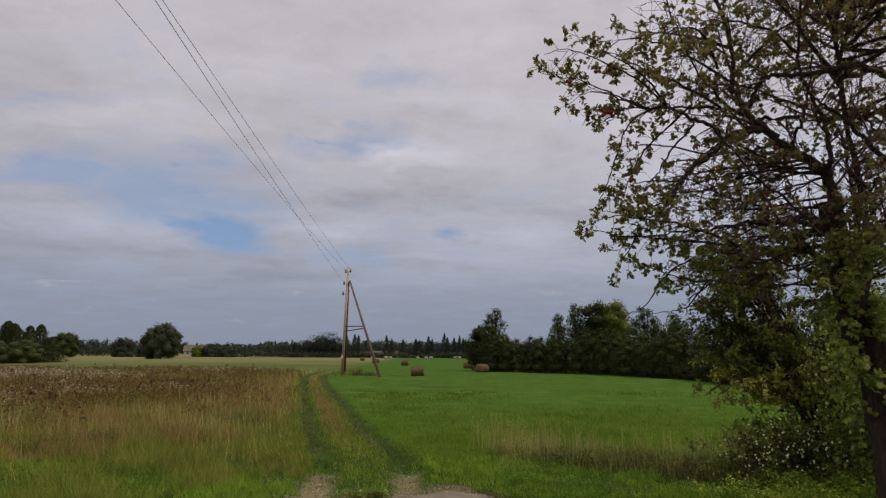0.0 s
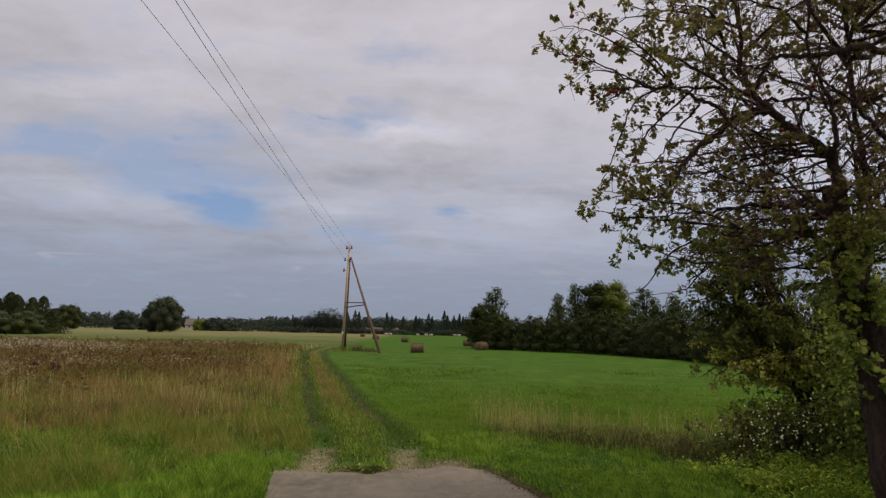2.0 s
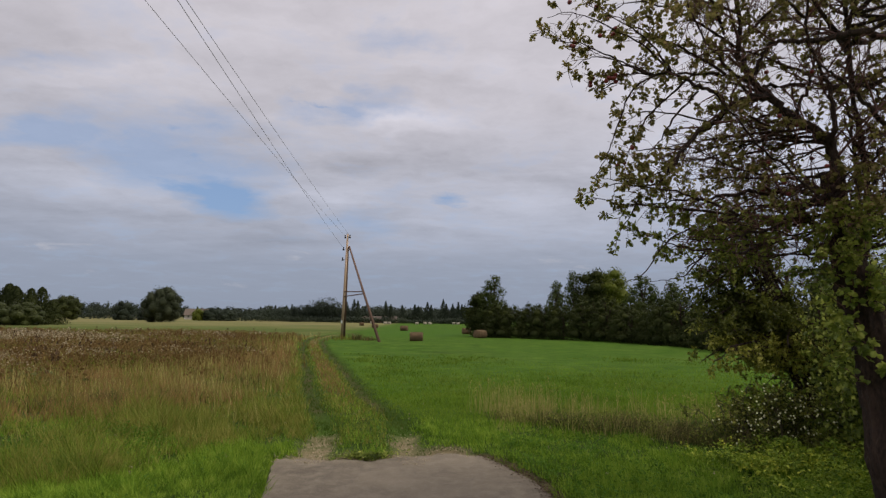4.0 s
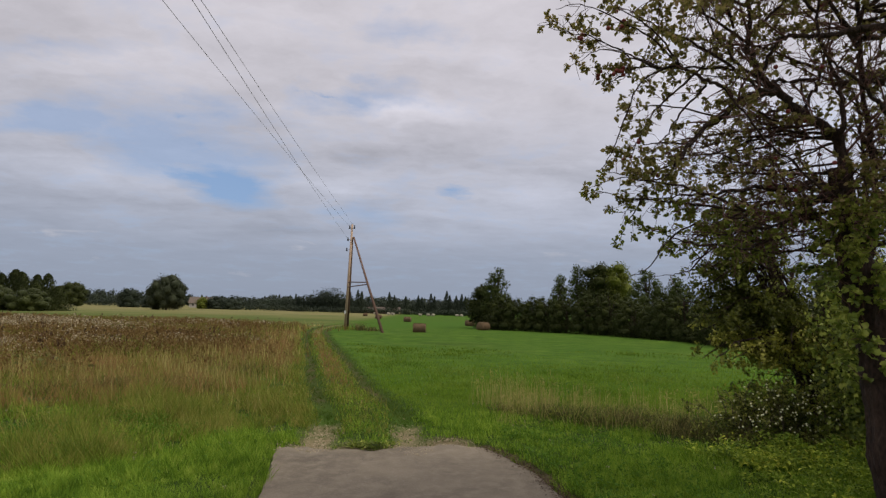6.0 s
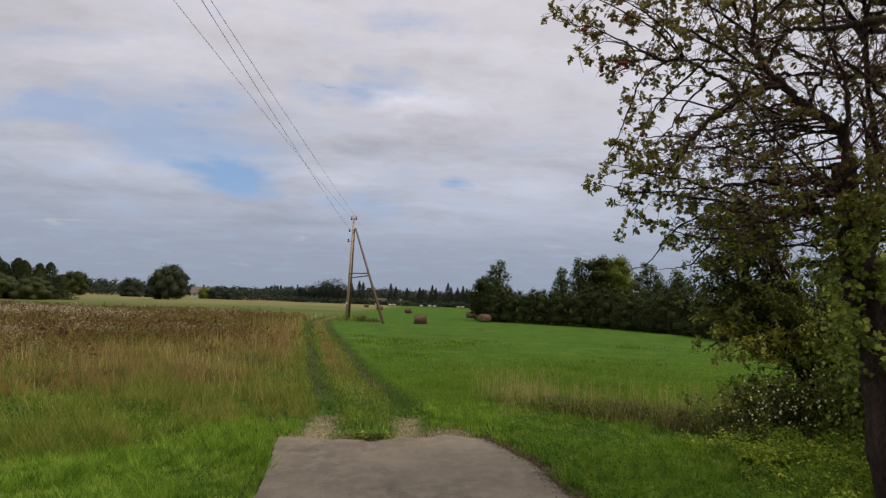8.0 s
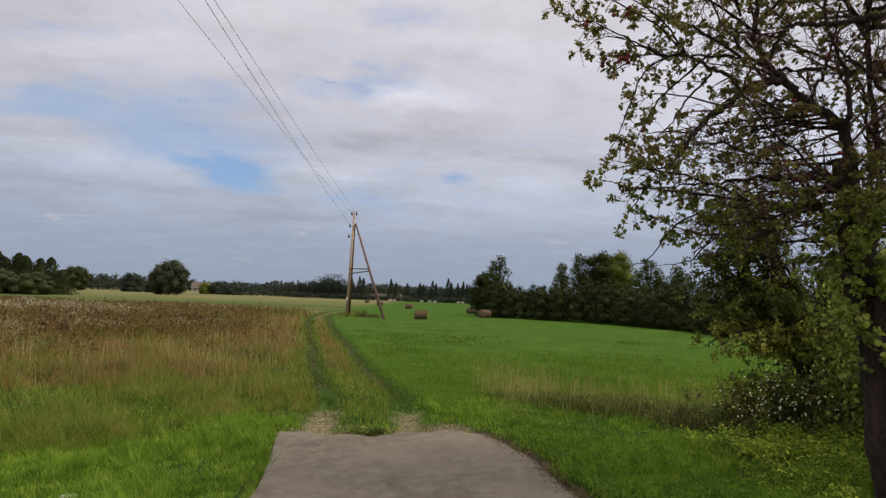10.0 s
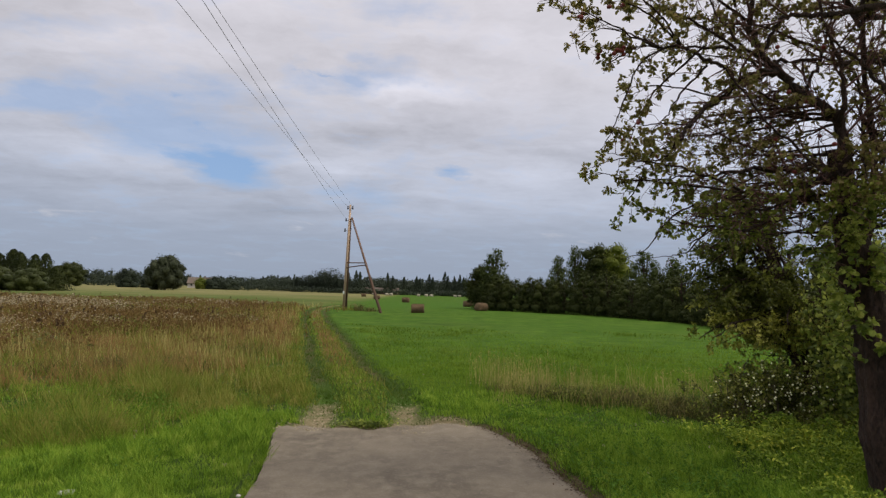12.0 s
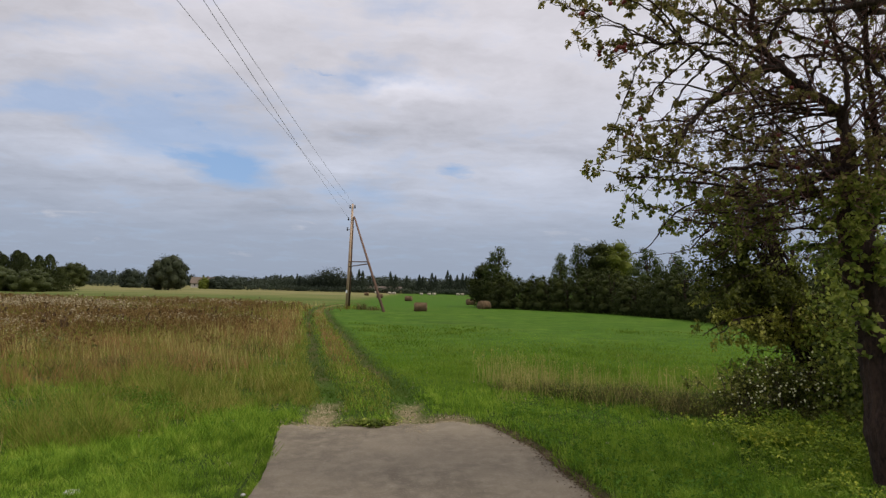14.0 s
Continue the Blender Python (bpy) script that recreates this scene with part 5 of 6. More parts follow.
    for i in range(9):                      # crossing old branches at the fork
        z0 = rng.uniform(2.9, 3.5)
        e = (rng.uniform(3.3, 4.0), rng.uniform(5.8, 6.9), np.clip(z0 + rng.normal() * 0.25, 2.8, 3.6))
        bough(rng.uniform(0.016, 0.030), 0.006, 4.0, 0.4, 0.25, (leader_x(z0) + 0.05, 6.25, z0), ((4.3 + e[0]) / 2, (6.3 + e[1]) / 2, (z0 + e[2]) / 2 + rng.normal() * 0.12), e)
    for i in range(14):                     # boughs of the second leader, beyond the trunk
        z0 = rng.uniform(3.2, 5.0)
        e = (rng.uniform(3.9, 5.4), rng.uniform(5.5, 7.2), z0 + rng.normal() * 0.4 + 0.1)
        bough(rng.uniform(0.018, 0.032), 0.005, 2.8, 0.55, 0.45, (4.62, 6.42, z0), ((4.7 + e[0]) / 2, (6.4 + e[1]) / 2, (z0 + e[2]) / 2 + 0.12), e)
    bough(0.055, 0.018, 4.0, 0.6, 0.4, (4.45, 6.3, 2.3), (4.72, 6.4, 3.2), (4.70, 6.45, 4.2), (4.62, 6.4, 5.2), (4.5, 6.3, 6.5))
    for i in range(20):                     # the side away from the lane, unseen, filled out to shade the lawn
        z0 = rng.uniform(2.7, 6.0)
        e = (rng.uniform(5.8, 8.3), rng.uniform(4.0, 8.2), np.clip(z0 + rng.normal() * 0.6 + 0.3, 3.0, 6.8))
        bough(rng.uniform(0.02, 0.035), 0.006, 4.0, 0.85, 0.9, (4.65, 6.35, z0), ((4.6 + e[0]) / 2, (6.3 + e[1]) / 2, (z0 + e[2]) / 2 + 0.15), e)
    for i in range(16):                     # unseen crown above, added to shade the lawn
        a = rng.uniform(0, 2 * np.pi)
        z0 = rng.uniform(5.0, 6.2)
        r = rng.uniform(1.0, 2.6)
        e = (4.9 + math.cos(a) * r, 5.9 + math.sin(a) * r * 0.95, rng.uniform(6.1, 7.6))
        bough(rng.uniform(0.02, 0.035), 0.006, 4.0, 0.85, 0.9, (4.58, 6.35, z0), ((4.4 + e[0]) / 2, (6.3 + e[1]) / 2, (z0 + e[2]) / 2 + 0.3), e)
    twigs, leafy = [], []
    fine = Tubes(4)
    for pts, r0, r1, rate, reach, leaf in boughs:
        p = curve_through(at(*pts), 4 * len(pts), 0.012 * min(1.0, r0 / 0.03))
        wood = Tubes(7)
        wood.add(p, np.linspace(r0, r1, len(p)) * 0.82 * (1 + 0.06 * rng.normal(size=len(p))), 8, 0.07)
        part("limb", wood.mesh("limb", M_BARK), tree)
        found = []
        thick = 1.75 if 2.2 < pts[-1][0] < 5.5 and pts[-1][2] < 6.0 else 1.2
        shoots(fine, p, r0, r1, 1, rate * thick, reach, found)
        if leaf and reach > 0.4:            # bare dead twigs between them
            shoots(fine, p, 0.010, 0.006, 1, rate * (2.0 if thick > 1.5 else 0.9), reach * 0.9, [])
        twigs += found
        leafy += [leaf] * len(found)
    tagged(part("twig_tangle", fine.mesh("twig_tangle", M_TWIG), tree, "tangled thin twigs"), kind="stuff")
    # leaves sit in rosettes at the ends of the twigs and on short spurs along them
    places, ways = [], []
    for p, full in zip(twigs, leafy):
        full = full * rng.uniform(0.3, 1.15)
        for q, chance, k in ((p[-1], full, 9), (p[3], full * 0.42, 7), (p[2], full * 0.34, 6), (p[1], full * 0.25, 5)):
            if rng.uniform() < chance:
                m = rng.integers(k - 3, k + 2)
                places.append(q + rng.normal(size=(m, 3)) * 0.012)
                ways.append(unit(m) + (p[-1] - p[-2]) * 6 + np.array([0, 0, -0.1]))
    places, ways = np.concatenate(places), np.concatenate(ways)
    low = places[:, 2] < 3.15 + 0.2 * rng.normal(size=len(places))
    for name, k, mat, label in (("crown", ~low, M_APPLE_LEAF, "small grey-green apple leaves"), ("lower_crown", low, M_APPLE_LOW, "darker green leaves on the low branches")):
        part(name, leaf_mesh(name, places[k], ways[k], rng.uniform(0.030, 0.064, k.sum()), mat, 0.70), tree, label)
    # young broad-leaved shoots springing from the bark
    stems, spots, turns = Tubes(5), [], []
    for i in range(34):
        z0 = rng.uniform(1.25, 2.75)
        a = rng.uniform(2.6, 5.2)               # towards the lane
        root = np.array([np.interp(z0, [1.2, 2.0, 2.6, 3.1], [4.60, 4.50, 4.37, 4.31]) + math.cos(a) * 0.12, 6.26 + math.sin(a) * 0.12, z0]) - base
        tip = root + np.array([math.cos(a), math.sin(a), 0]) * rng.uniform(0.15, 0.6) + np.array([0, 0, rng.uniform(-0.25, 0.4)])
        p = curve_through([root, (root + tip) / 2 + np.array([0, 0, 0.08]), tip], 9, 0.01)
        stems.add(p, np.linspace(0.006, 0.002, 9), 4)
        for q in p[rng.integers(2, 9, 5)]:
            m = rng.integers(4, 8)
            spots.append(q + rng.normal(size=(m, 3)) * 0.02)
            turns.append(unit(m) * np.array([1, 1, 0.5]) + np.array([0, 0, -0.3]))
    spots, turns = np.concatenate(spots), np.concatenate(turns)
    part("shoot_leaves", leaf_mesh("shoot_leaves", spots, turns, rng.uniform(0.045, 0.085, len(spots)), M_SUCKER, 0.85, 0.4), part("young_shoots", stems.mesh("young_shoots", M_TWIG), tree), "broad yellow-green leaves of young shoots")
    # apples hang below some of the twigs
    ball = bmesh.new()
    bmesh.ops.create_uvsphere(ball, u_segments=10, v_segments=7, radius=0.025)
    for v in ball.verts:
        v.co.z *= 0.9
        if v.co.z > 0.021 and abs(v.co.x) + abs(v.co.y) < 0.01:
            v.co.z -= 0.012
    me = bpy.data.meshes.new("apple")
    ball.to_mesh(me)
    ball.free()
    me.materials.append(M_APPLE)
    me.polygons.foreach_set("use_smooth", [True] * len(me.polygons))
    high = [i for i, p in enumerate(twigs) if p[-1][2] > 3.3]
    outer = [i for i in high if twigs[i][-1][0] < -2.4]
    for i in list(rng.choice(high, 45, replace=False)) + list(np.repeat(rng.choice(outer, 8, replace=False), 3)):
        part("apple", me, tree, "small ripe red apple", tuple(twigs[i][-1] + rng.normal(size=3) * np.array([0.03, 0.03, 0.025]) + np.array([0, 0, -0.045])))


def lobes_shell(lobes, count):
    """Places and outward ways over the shells of overlapping lobes (x, y, z, rx, ry, rz)."""
    L = np.array(lobes, dtype=float)
    wt = (L[:, 3] * L[:, 5] + L[:, 4] * L[:, 5])
    which = rng.choice(len(L), count, p=wt / wt.sum())
    d = unit(count)
    r = 1 - np.abs(rng.normal(size=count)) * 0.18 + np.minimum(np.abs(rng.normal(size=count)) ** 1.5 * 0.10, 0.14)
    knob = 1 + 0.20 * np.sin(d[:, 0] * 7 + which) * np.sin(d[:, 1] * 6 + 2 * which) + 0.1 * np.sin(d[:, 2] * 9 + which * 3)
    return L[which, :3] + d * L[which, 3:] * (r * knob)[:, None], d


def core_mesh(name, lobes, mat, shrink=0.72):
    bm = bmesh.new()
    for x, y, z, rx, ry, rz in lobes:
        bmesh.ops.create_icosphere(bm, subdivisions=2, radius=1.0, matrix=Matrix.Translation((x, y, z)) @ Matrix.Diagonal((rx * shrink, ry * shrink, rz * shrink, 1)))
    for v in bm.verts:
        v.co += Vector(noise.noise_vector(v.co * 1.3)) * 0.12
    me = bpy.data.meshes.new(name)
    bm.to_mesh(me)
    bm.free()
    me.materials.append(mat)
    return me


def leafy_tree(name, place, height, width, mat, label, category="tree", clear=0.15, lobes_n=9, count=3200, size=0.24, group="", pointed=0.0, core=0.66, stout=1.0):
    """A broadleaved tree or shrub: tapered stem, limbs, and a lobed crown of many sprays."""
    tree = thing(name, place, label, category, group)
    lo = height * clear
    lobes = []
    for i in range(lobes_n):
        f = (i + 0.5) / lobes_n
        z = lo + (height - lo) * (0.12 + 0.80 * f)
        fat = (1 - pointed * f) * (math.sin(math.pi * min(0.97, 0.16 + 0.74 * f)) ** 0.6)
        a = i * 2.4 + rng.uniform(-0.5, 0.5)
        rr = width * 0.5 * fat
        slim = 0.68 if pointed >= 0.5 else 1.0
        s = (rr * rng.uniform(0.42, 0.62) + 0.05 * height) * slim
        lobes.append((math.cos(a) * rr * (0.55 if slim == 1 else 0.8), math.sin(a) * rr * 0.5, min(z, height - s * 0.7), s, s, s * rng.uniform(0.75, 1.0)))
    if clear < 0.05:                        # foliage down to the ground
        for i in range(5):
            a = i * 1.26
            lobes.append((math.cos(a) * width * 0.3, math.sin(a) * width * 0.3, height * 0.14, width * 0.22, width * 0.22, height * 0.2))
    wood = Tubes(7)
    wood.add(curve_through([(0, 0, -0.1), (rng.normal() * 0.1, 0, lo + 0.3 * (height - lo)), (rng.normal() * 0.15, 0, height * 0.85)], 9, 0.02 * height / 6), np.linspace(0.022 * height, 0.006 * height, 9) * stout, 7)
    part("trunk", wood.mesh("trunk", M_BARK), tree)
    arms = Tubes(5)
    for x, y, z, s, _, _ in lobes:
        arms.add(curve_through([(0, 0, max(0.1, z * 0.5)), (x * 0.5, y * 0.5, z * 0.8), (x, y, z)], 6, 0.03), np.linspace(0.009 * height, 0.003 * height, 6), 5)
    part("branches", arms.mesh("branches", M_BARK), tree)
    p, d = lobes_shell(lobes, int(count * 1.7))
    k = p[:, 2] > 0.03
    crown = part("crown", spray_mesh("crown", p[k], d[k], size * 0.78, mat), tree)
    if core:
        part("inner_foliage", core_mesh("inner_foliage", lobes, mat, core), crown)
    return tree


def dome_tree(name, place, height, width, mat, label, category="tree", count=9000, size=0.3, group="", lobes_n=26, skirt=0.10):
    """A broad tree or bush with an even, rounded outline: small lobes set over one big dome, on a short stem."""
    tree = thing(name, place, label, category, group)
    mid, ry = height * (0.5 + skirt / 2), height * (0.5 - skirt / 2)
    lobes = [(0, 0, mid, width * 0.42, width * 0.42, ry * 0.84)]
    for i in range(lobes_n):
        f = 1 - 1.8 * (i + 0.5) / lobes_n
        a, s = i * 2.4, rng.uniform(0.20, 0.30)
        rr = math.sqrt(1 - f * f)
        lobes.append((math.cos(a) * rr * width * 0.40, math.sin(a) * rr * width * 0.40, mid + f * ry * 0.80, width * 0.5 * s, width * 0.5 * s, ry * s))
    wood = Tubes(7)
    wood.add(curve_through([(0, 0, -0.1), (0.1, 0, height * 0.3), (0, 0.1, height * 0.7)], 8, 0.05), np.linspace(0.04, 0.012, 8) * height, 7)
    part("trunk", wood.mesh("trunk", M_BARK), tree)
    p, d = lobes_shell(lobes, count)
    k = p[:, 2] > 0.04
    crown = part("crown", spray_mesh("crown", p[k], d[k], size, mat, 0.5), tree)
    part("inner_foliage", core_mesh("inner_foliage", lobes, mat, 0.86), crown)


def conifer_points(height, width, count, full=0.85):
    f = rng.uniform(0, 1, count) ** 1.25
    z = height * (0.04 + 0.96 * f)
    a = rng.uniform(0, 2 * np.pi, count)
    k = rng.uniform(0, 6.28, 3)
    uneven = 0.80 + 0.16 * np.sin(3 * a + 17 * f + k[0]) + 0.14 * np.sin(5 * a - 31 * f + k[1]) + 0.10 * np.sin(f * 41 + k[2])
    r = width * 0.5 * (1 - f) ** full * uneven * np.sqrt(rng.uniform(0.25, 1.15, count)) + 0.05
    d = np.stack([np.cos(a), np.sin(a), np.full(count, -0.15)], 1)
    return np.stack([np.cos(a) * r, np.sin(a) * r, z - r * 0.15], 1), d


def conifer(name, place, height, width, mat, label, count=1500, size=0.3, group="", full=0.85):
    tree = thing(name, place, label, "tree", group)
    wood = Tubes(6)
    wood.add(np.array([(0, 0, -0.1), (0, 0, height * 0.5), (0, 0, height * 0.97)]), [0.018 * height, 0.01 * height, 0.003 * height])
    part("trunk", wood.mesh("trunk", M_BARK), tree)
    p, d = conifer_points(height, width, count, full)
    part("crown", spray_mesh("crown", p, d, size, mat, 0.6), tree)


# ---------------------------------------------------------------- pole, wires, bales, houses
def cylinder_along(a, b, ra, rb, sides=12):
    a, b = Vector(a), Vector(b)
    bm = bmesh.new()
    bmesh.ops.create_cone(bm, cap_ends=True, segments=sides, radius1=ra, radius2=rb, depth=(b - a).length,
                          matrix=Matrix.Translation((a + b) / 2) @ (b - a).to_track_quat("Z", "Y").to_matrix().to_4x4())
    return bm


def box_bm(x0, x1, y0, y1, z0, z1, bevel=0.0):
    bm = bmesh.new()
    bmesh.ops.create_cube(bm, size=1, matrix=Matrix.Translation(((x0 + x1) / 2, (y0 + y1) / 2, (z0 + z1) / 2)) @ Matrix.Diagonal((x1 - x0, y1 - y0, z1 - z0, 1)))
    if bevel:
        bmesh.ops.bevel(bm, geom=bm.edges[:], offset=bevel, segments=2, affect="EDGES")
    return bm


HOOKS = [(-0.36, 7.55), (-0.32, 8.55), (-0.22, 9.72), (0.24, 9.74)]      # wire hooks: offset from the pole's axis, height


def pole_axis(z):
    return 0.026 * z


def build_pole():
    p = thing("utility_pole", (-9.07, 57.0, 0), "weathered wooden power pole with a slanting brace", "utility pole")
    part_bm("pole", cylinder_along((0, 0, -0.2), (pole_axis(10.05), 0, 10.05), 0.15, 0.095, 16), M_POLE, p, "sunlit tan wooden pole", True)
    # a darker brown than the pole it stands against
    part_bm("stub_post", cylinder_along((0.20, 0.04, -0.2), (0.12 + pole_axis(8.75), 0.04, 8.75), 0.115, 0.075, 14), M_STUB, p, "dark side post", True)
    foot, head = Vector((4.38, -8.0, -0.1)), Vector((pole_axis(8.8) + 0.22, 0, 8.8))
    part_bm("brace", cylinder_along(foot, head, 0.125, 0.085, 14), M_STRUT, p, "brown slanting brace pole", True)
    for z0, z1 in ((4.45, 4.3), (3.98, 4.12)):
        f = (z1 + 0.1) / 8.9
        part_bm("cross_rail", cylinder_along((pole_axis(z0), -0.05, z0), foot + (head - foot) * f, 0.05, 0.05, 10), M_STRUT, p, smooth=True)
    for dx, z in HOOKS:
        h = part_bm("hook", cylinder_along((pole_axis(z), 0, z - 0.02), (pole_axis(z) + dx, -0.05, z), 0.025, 0.02, 8), M_STEEL, p)
        bm = cylinder_along((pole_axis(z) + dx, -0.05, z - 0.12), (pole_axis(z) + dx, -0.05, z + 0.12), 0.09, 0.05, 12)
        bmesh.ops.create_cone(bm, cap_ends=True, segments=12, radius1=0.06, radius2=0.06, depth=0.1, matrix=Matrix.Translation((pole_axis(z) + dx, -0.05, z + 0.15)))
        part_bm("insulator", bm, M_CERAMIC, h, "dark glazed insulator", True)
    for z in (7.75,):
        part_bm("bolt", cylinder_along((pole_axis(z), 0, z), (pole_axis(z) + 0.3, -0.02, z + 0.02), 0.022, 0.022, 8), M_STEEL, p)
    part_bm("number_plate", box_bm(-0.11, 0.05, -0.185, -0.165, 1.45, 1.72, 0.004), M_TAG, p, "small white enamel plate")


def build_wires():
    for (dx, z), slope in zip(HOOKS[1:], (0.0853, 0.0462, 0.0577)):
        a = np.array([-9.07 + pole_axis(z) + dx, 56.95, z + 0.1])
        y = np.linspace(56.95, -22, 60)
        f = (56.95 - y) / 79
        path = np.stack([a[0] + slope * (a[1] - y), y, a[2] - 1.8 * f * (1 - f)], 1)
        t = Tubes(6)
        t.add(path, 0.0075)
        tagged(new("power_line", t.mesh("power_line", M_WIRE)), "thin grey overhead wire sagging from the pole", "power line", "overhead wires")


def bale(place, turn, label, mat, radius=0.52, length=1.22, group="hay bales in the meadow"):
    b = thing("hay_bale", place, label, "hay bale", group)
    bm = bmesh.new()
    bmesh.ops.create_cone(bm, cap_ends=True, segments=28, radius1=radius, radius2=radius, depth=length)
    bmesh.ops.subdivide_edges(bm, edges=[e for e in bm.edges if abs(e.verts[0].co.z - e.verts[1].co.z) > 0.1], cuts=8)
    for f in [f for f in bm.faces if len(f.verts) > 6]:
        bmesh.ops.poke(bm, faces=[f])
    turnm = Matrix.Rotation(radians(90), 4, "Y")
    for v in bm.verts:
        edge = 1 - 0.06 * (abs(v.co.z) > length * 0.49) * (math.hypot(v.co.x, v.co.y) > radius * 0.9)
        k = 1 + 0.05 * noise.noise(v.co * 3.1 + Vector(place)) + 0.03 * noise.noise(v.co * 9.0)
        v.co.x, v.co.y = v.co.x * k * edge, v.co.y * k * edge
        v.co = turnm @ v.co
        v.co.z = max(v.co.z, -radius * 0.88) * 0.95 + radius * 0.8
    ob = part_bm("body", bm, mat, b, smooth=True)
    ob.rotation_euler = (0, 0, radians(turn))
    n = 420
    a = rng.uniform(0, 2 * np.pi, n)
    at = np.stack([rng.uniform(-length / 2, length / 2, n), np.cos(a) * radius, np.sin(a) * radius * 0.95 + radius * 0.8], 1)
    way = np.stack([rng.normal(size=n), np.cos(a + 1.4), np.sin(a + 1.4)], 1)
    k = at[:, 2] > 0.05
    ob2 = part("loose_straw", leaf_mesh("loose_straw", at[k], way[k], rng.uniform(0.08, 0.22, k.sum()), mat, 0.12), b)
    ob2.rotation_euler = (0, 0, radians(turn))
    tagged(ob2, kind="stuff")
    return b


def house(name, place, turn, size, wall_h, roof_h, wall_mat, label, windows):
    """A far farm building: walls, pitched roof with eaves, chimney, door and windows."""
    L, W = size
    h = thing(name, place, label, "house")
    h.rotation_euler = (0, 0, radians(turn))
    part_bm("wall", box_bm(-L / 2, L / 2, -W / 2, W / 2, -0.2, wall_h), wall_mat, h)
    bm = bmesh.new()
    e = 0.5
    sec = [(-W / 2 - e, wall_h - 0.25), (0, wall_h + roof_h), (W / 2 + e, wall_h - 0.25), (W / 2 + e, wall_h - 0.45), (0, wall_h + roof_h - 0.25), (-W / 2 - e, wall_h - 0.45)]
    a = [bm.verts.new((-L / 2 - e, y, z)) for y, z in sec]
    b = [bm.verts.new((L / 2 + e, y, z)) for y, z in sec]
    for i in range(6):
        bm.faces.new((a[i], a[(i + 1) % 6], b[(i + 1) % 6], b[i]))
    bm.faces.new(a[::-1][1:5])
    bm.faces.new(b[1:5])
    bmesh.ops.recalc_face_normals(bm, faces=bm.faces)
    roof = part_bm("roof", bm, M_ROOF, h, "grey-brown pitched roof")
    for s in (-1, 1):
        g = bmesh.new()
        vs = [g.verts.new((s * L / 2 * 0.995, y, z)) for y, z in ((-W / 2, wall_h), (W / 2, wall_h), (0, wall_h + roof_h - 0.25))]
        g.faces.new(vs)
        bmesh.ops.solidify(g, geom=g.faces[:], thickness=0.2 * s)
        part_bm("gable", g, wall_mat, h)
    part_bm("chimney", box_bm(L * 0.12, L * 0.12 + 0.6, -0.3, 0.3, wall_h + roof_h - 0.6, wall_h + roof_h + 0.7, 0.03), M_ROOF, roof)
    for i in range(windows):
        x = -L / 2 + L * (i + 0.7) / (windows + 0.4)
        w = part_bm("window", box_bm(x - 0.45, x + 0.45, -W / 2 - 0.06, -W / 2 + 0.02, wall_h * 0.35, wall_h * 0.78, 0.01), M_WALL, h, "pale window frame")
        part_bm("pane", box_bm(x - 0.37, x + 0.37, -W / 2 - 0.08, -W / 2 - 0.06, wall_h * 0.39, wall_h * 0.74), M_DARK, w)
    part_bm("door", box_bm(L / 2 - 1.6, L / 2 - 0.6, -W / 2 - 0.06, -W / 2 + 0.02, 0, min(2.05, wall_h * 0.9), 0.01), M_STRUT, h)


# ---------------------------------------------------------------- put it all in place
build_pole()
build_wires()
bale((-1.85, 52.6, -0.03), 3, "brown weathered round hay bale on the meadow", M_STRAW, 0.47, 1.14)
bale((4.5, 63.0, 0.0), 38, "tan round hay bale beside the hedge", M_STRAW, 0.5, 1.15)
bale((3.9, 79.5, 0.0), 20, "brown round hay bale at the hedge's end", M_STRAW, 0.46, 1.1)
bale((-5.3, 95.6, 0.0), -10, "greenish brown round hay bale far off", M_STRAW, 0.46, 1.1)
bale((-19.2, 152.0, 0.0), 12, "dark round hay bale far off", M_STRAW, 0.46, 1.1)
bale((-12.3, 118.0, 0.0), 25, "dark round hay bale far off", M_STRAW, 0.46, 1.1)
for x, y, a in ((-22.5, 205, 10), (-18.2, 208, 30), (-16.4, 204, -15), (-6.8, 198, 5), (-4.3, 204, 20), (-2.6, 205, 40), (5.8, 212, -8), (7.4, 214, 14)):
    bale((x, y, 0.0), a, "pale round hay bale far across the meadow", M_STRAW_PALE, 0.44, 1.05, "pale far hay bales")

# the hedge of trees and shrubs along the meadow
HEDGE = np.array([(5.3, 68.5), (6.9, 63.5), (12.5, 62), (17.2, 57.5), (19.5, 48.5), (20.5, 40), (20.5, 32), (19, 25)])
hrun = np.concatenate([[0], np.cumsum(np.linalg.norm(np.diff(HEDGE, axis=0), axis=1))])
for i, s in enumerate(np.arange(0.6, hrun[-1], 1.9)):
    hx, hy = np.interp(s, hrun, HEDGE[:, 0]), np.interp(s, hrun, HEDGE[:, 1])
    leafy_tree("hedge_shrub", (hx + rng.normal() * 0.3, hy + 1.2 + rng.normal() * 0.4, 0), rng.uniform(3.3, 4.7) * (1.0 if hy > 46 else 0.55), rng.uniform(3.6, 4.8), M_HEDGE,
               "dense dark green hedge shrub at the meadow's edge", "shrub", 0.02, 18, 3400, 0.15, "hedge shrubs", 0.5, 0.5)
leafy_tree("birch_tree", (6.3, 68.0, 0), 7.4, 3.6, M_BIRCH, "tall loose birch above the hedge", "tree", 0.1, 20, 3000, 0.19, "trees behind the hedge", 0.55, 0.38)
leafy_tree("willow_tree", (4.6, 70.0, 0), 5.2, 3.6, M_HEDGE, "rounded dark willow at the end of the hedge", "tree", 0.05, 9, 2600, 0.24, "trees behind the hedge", 0.3)
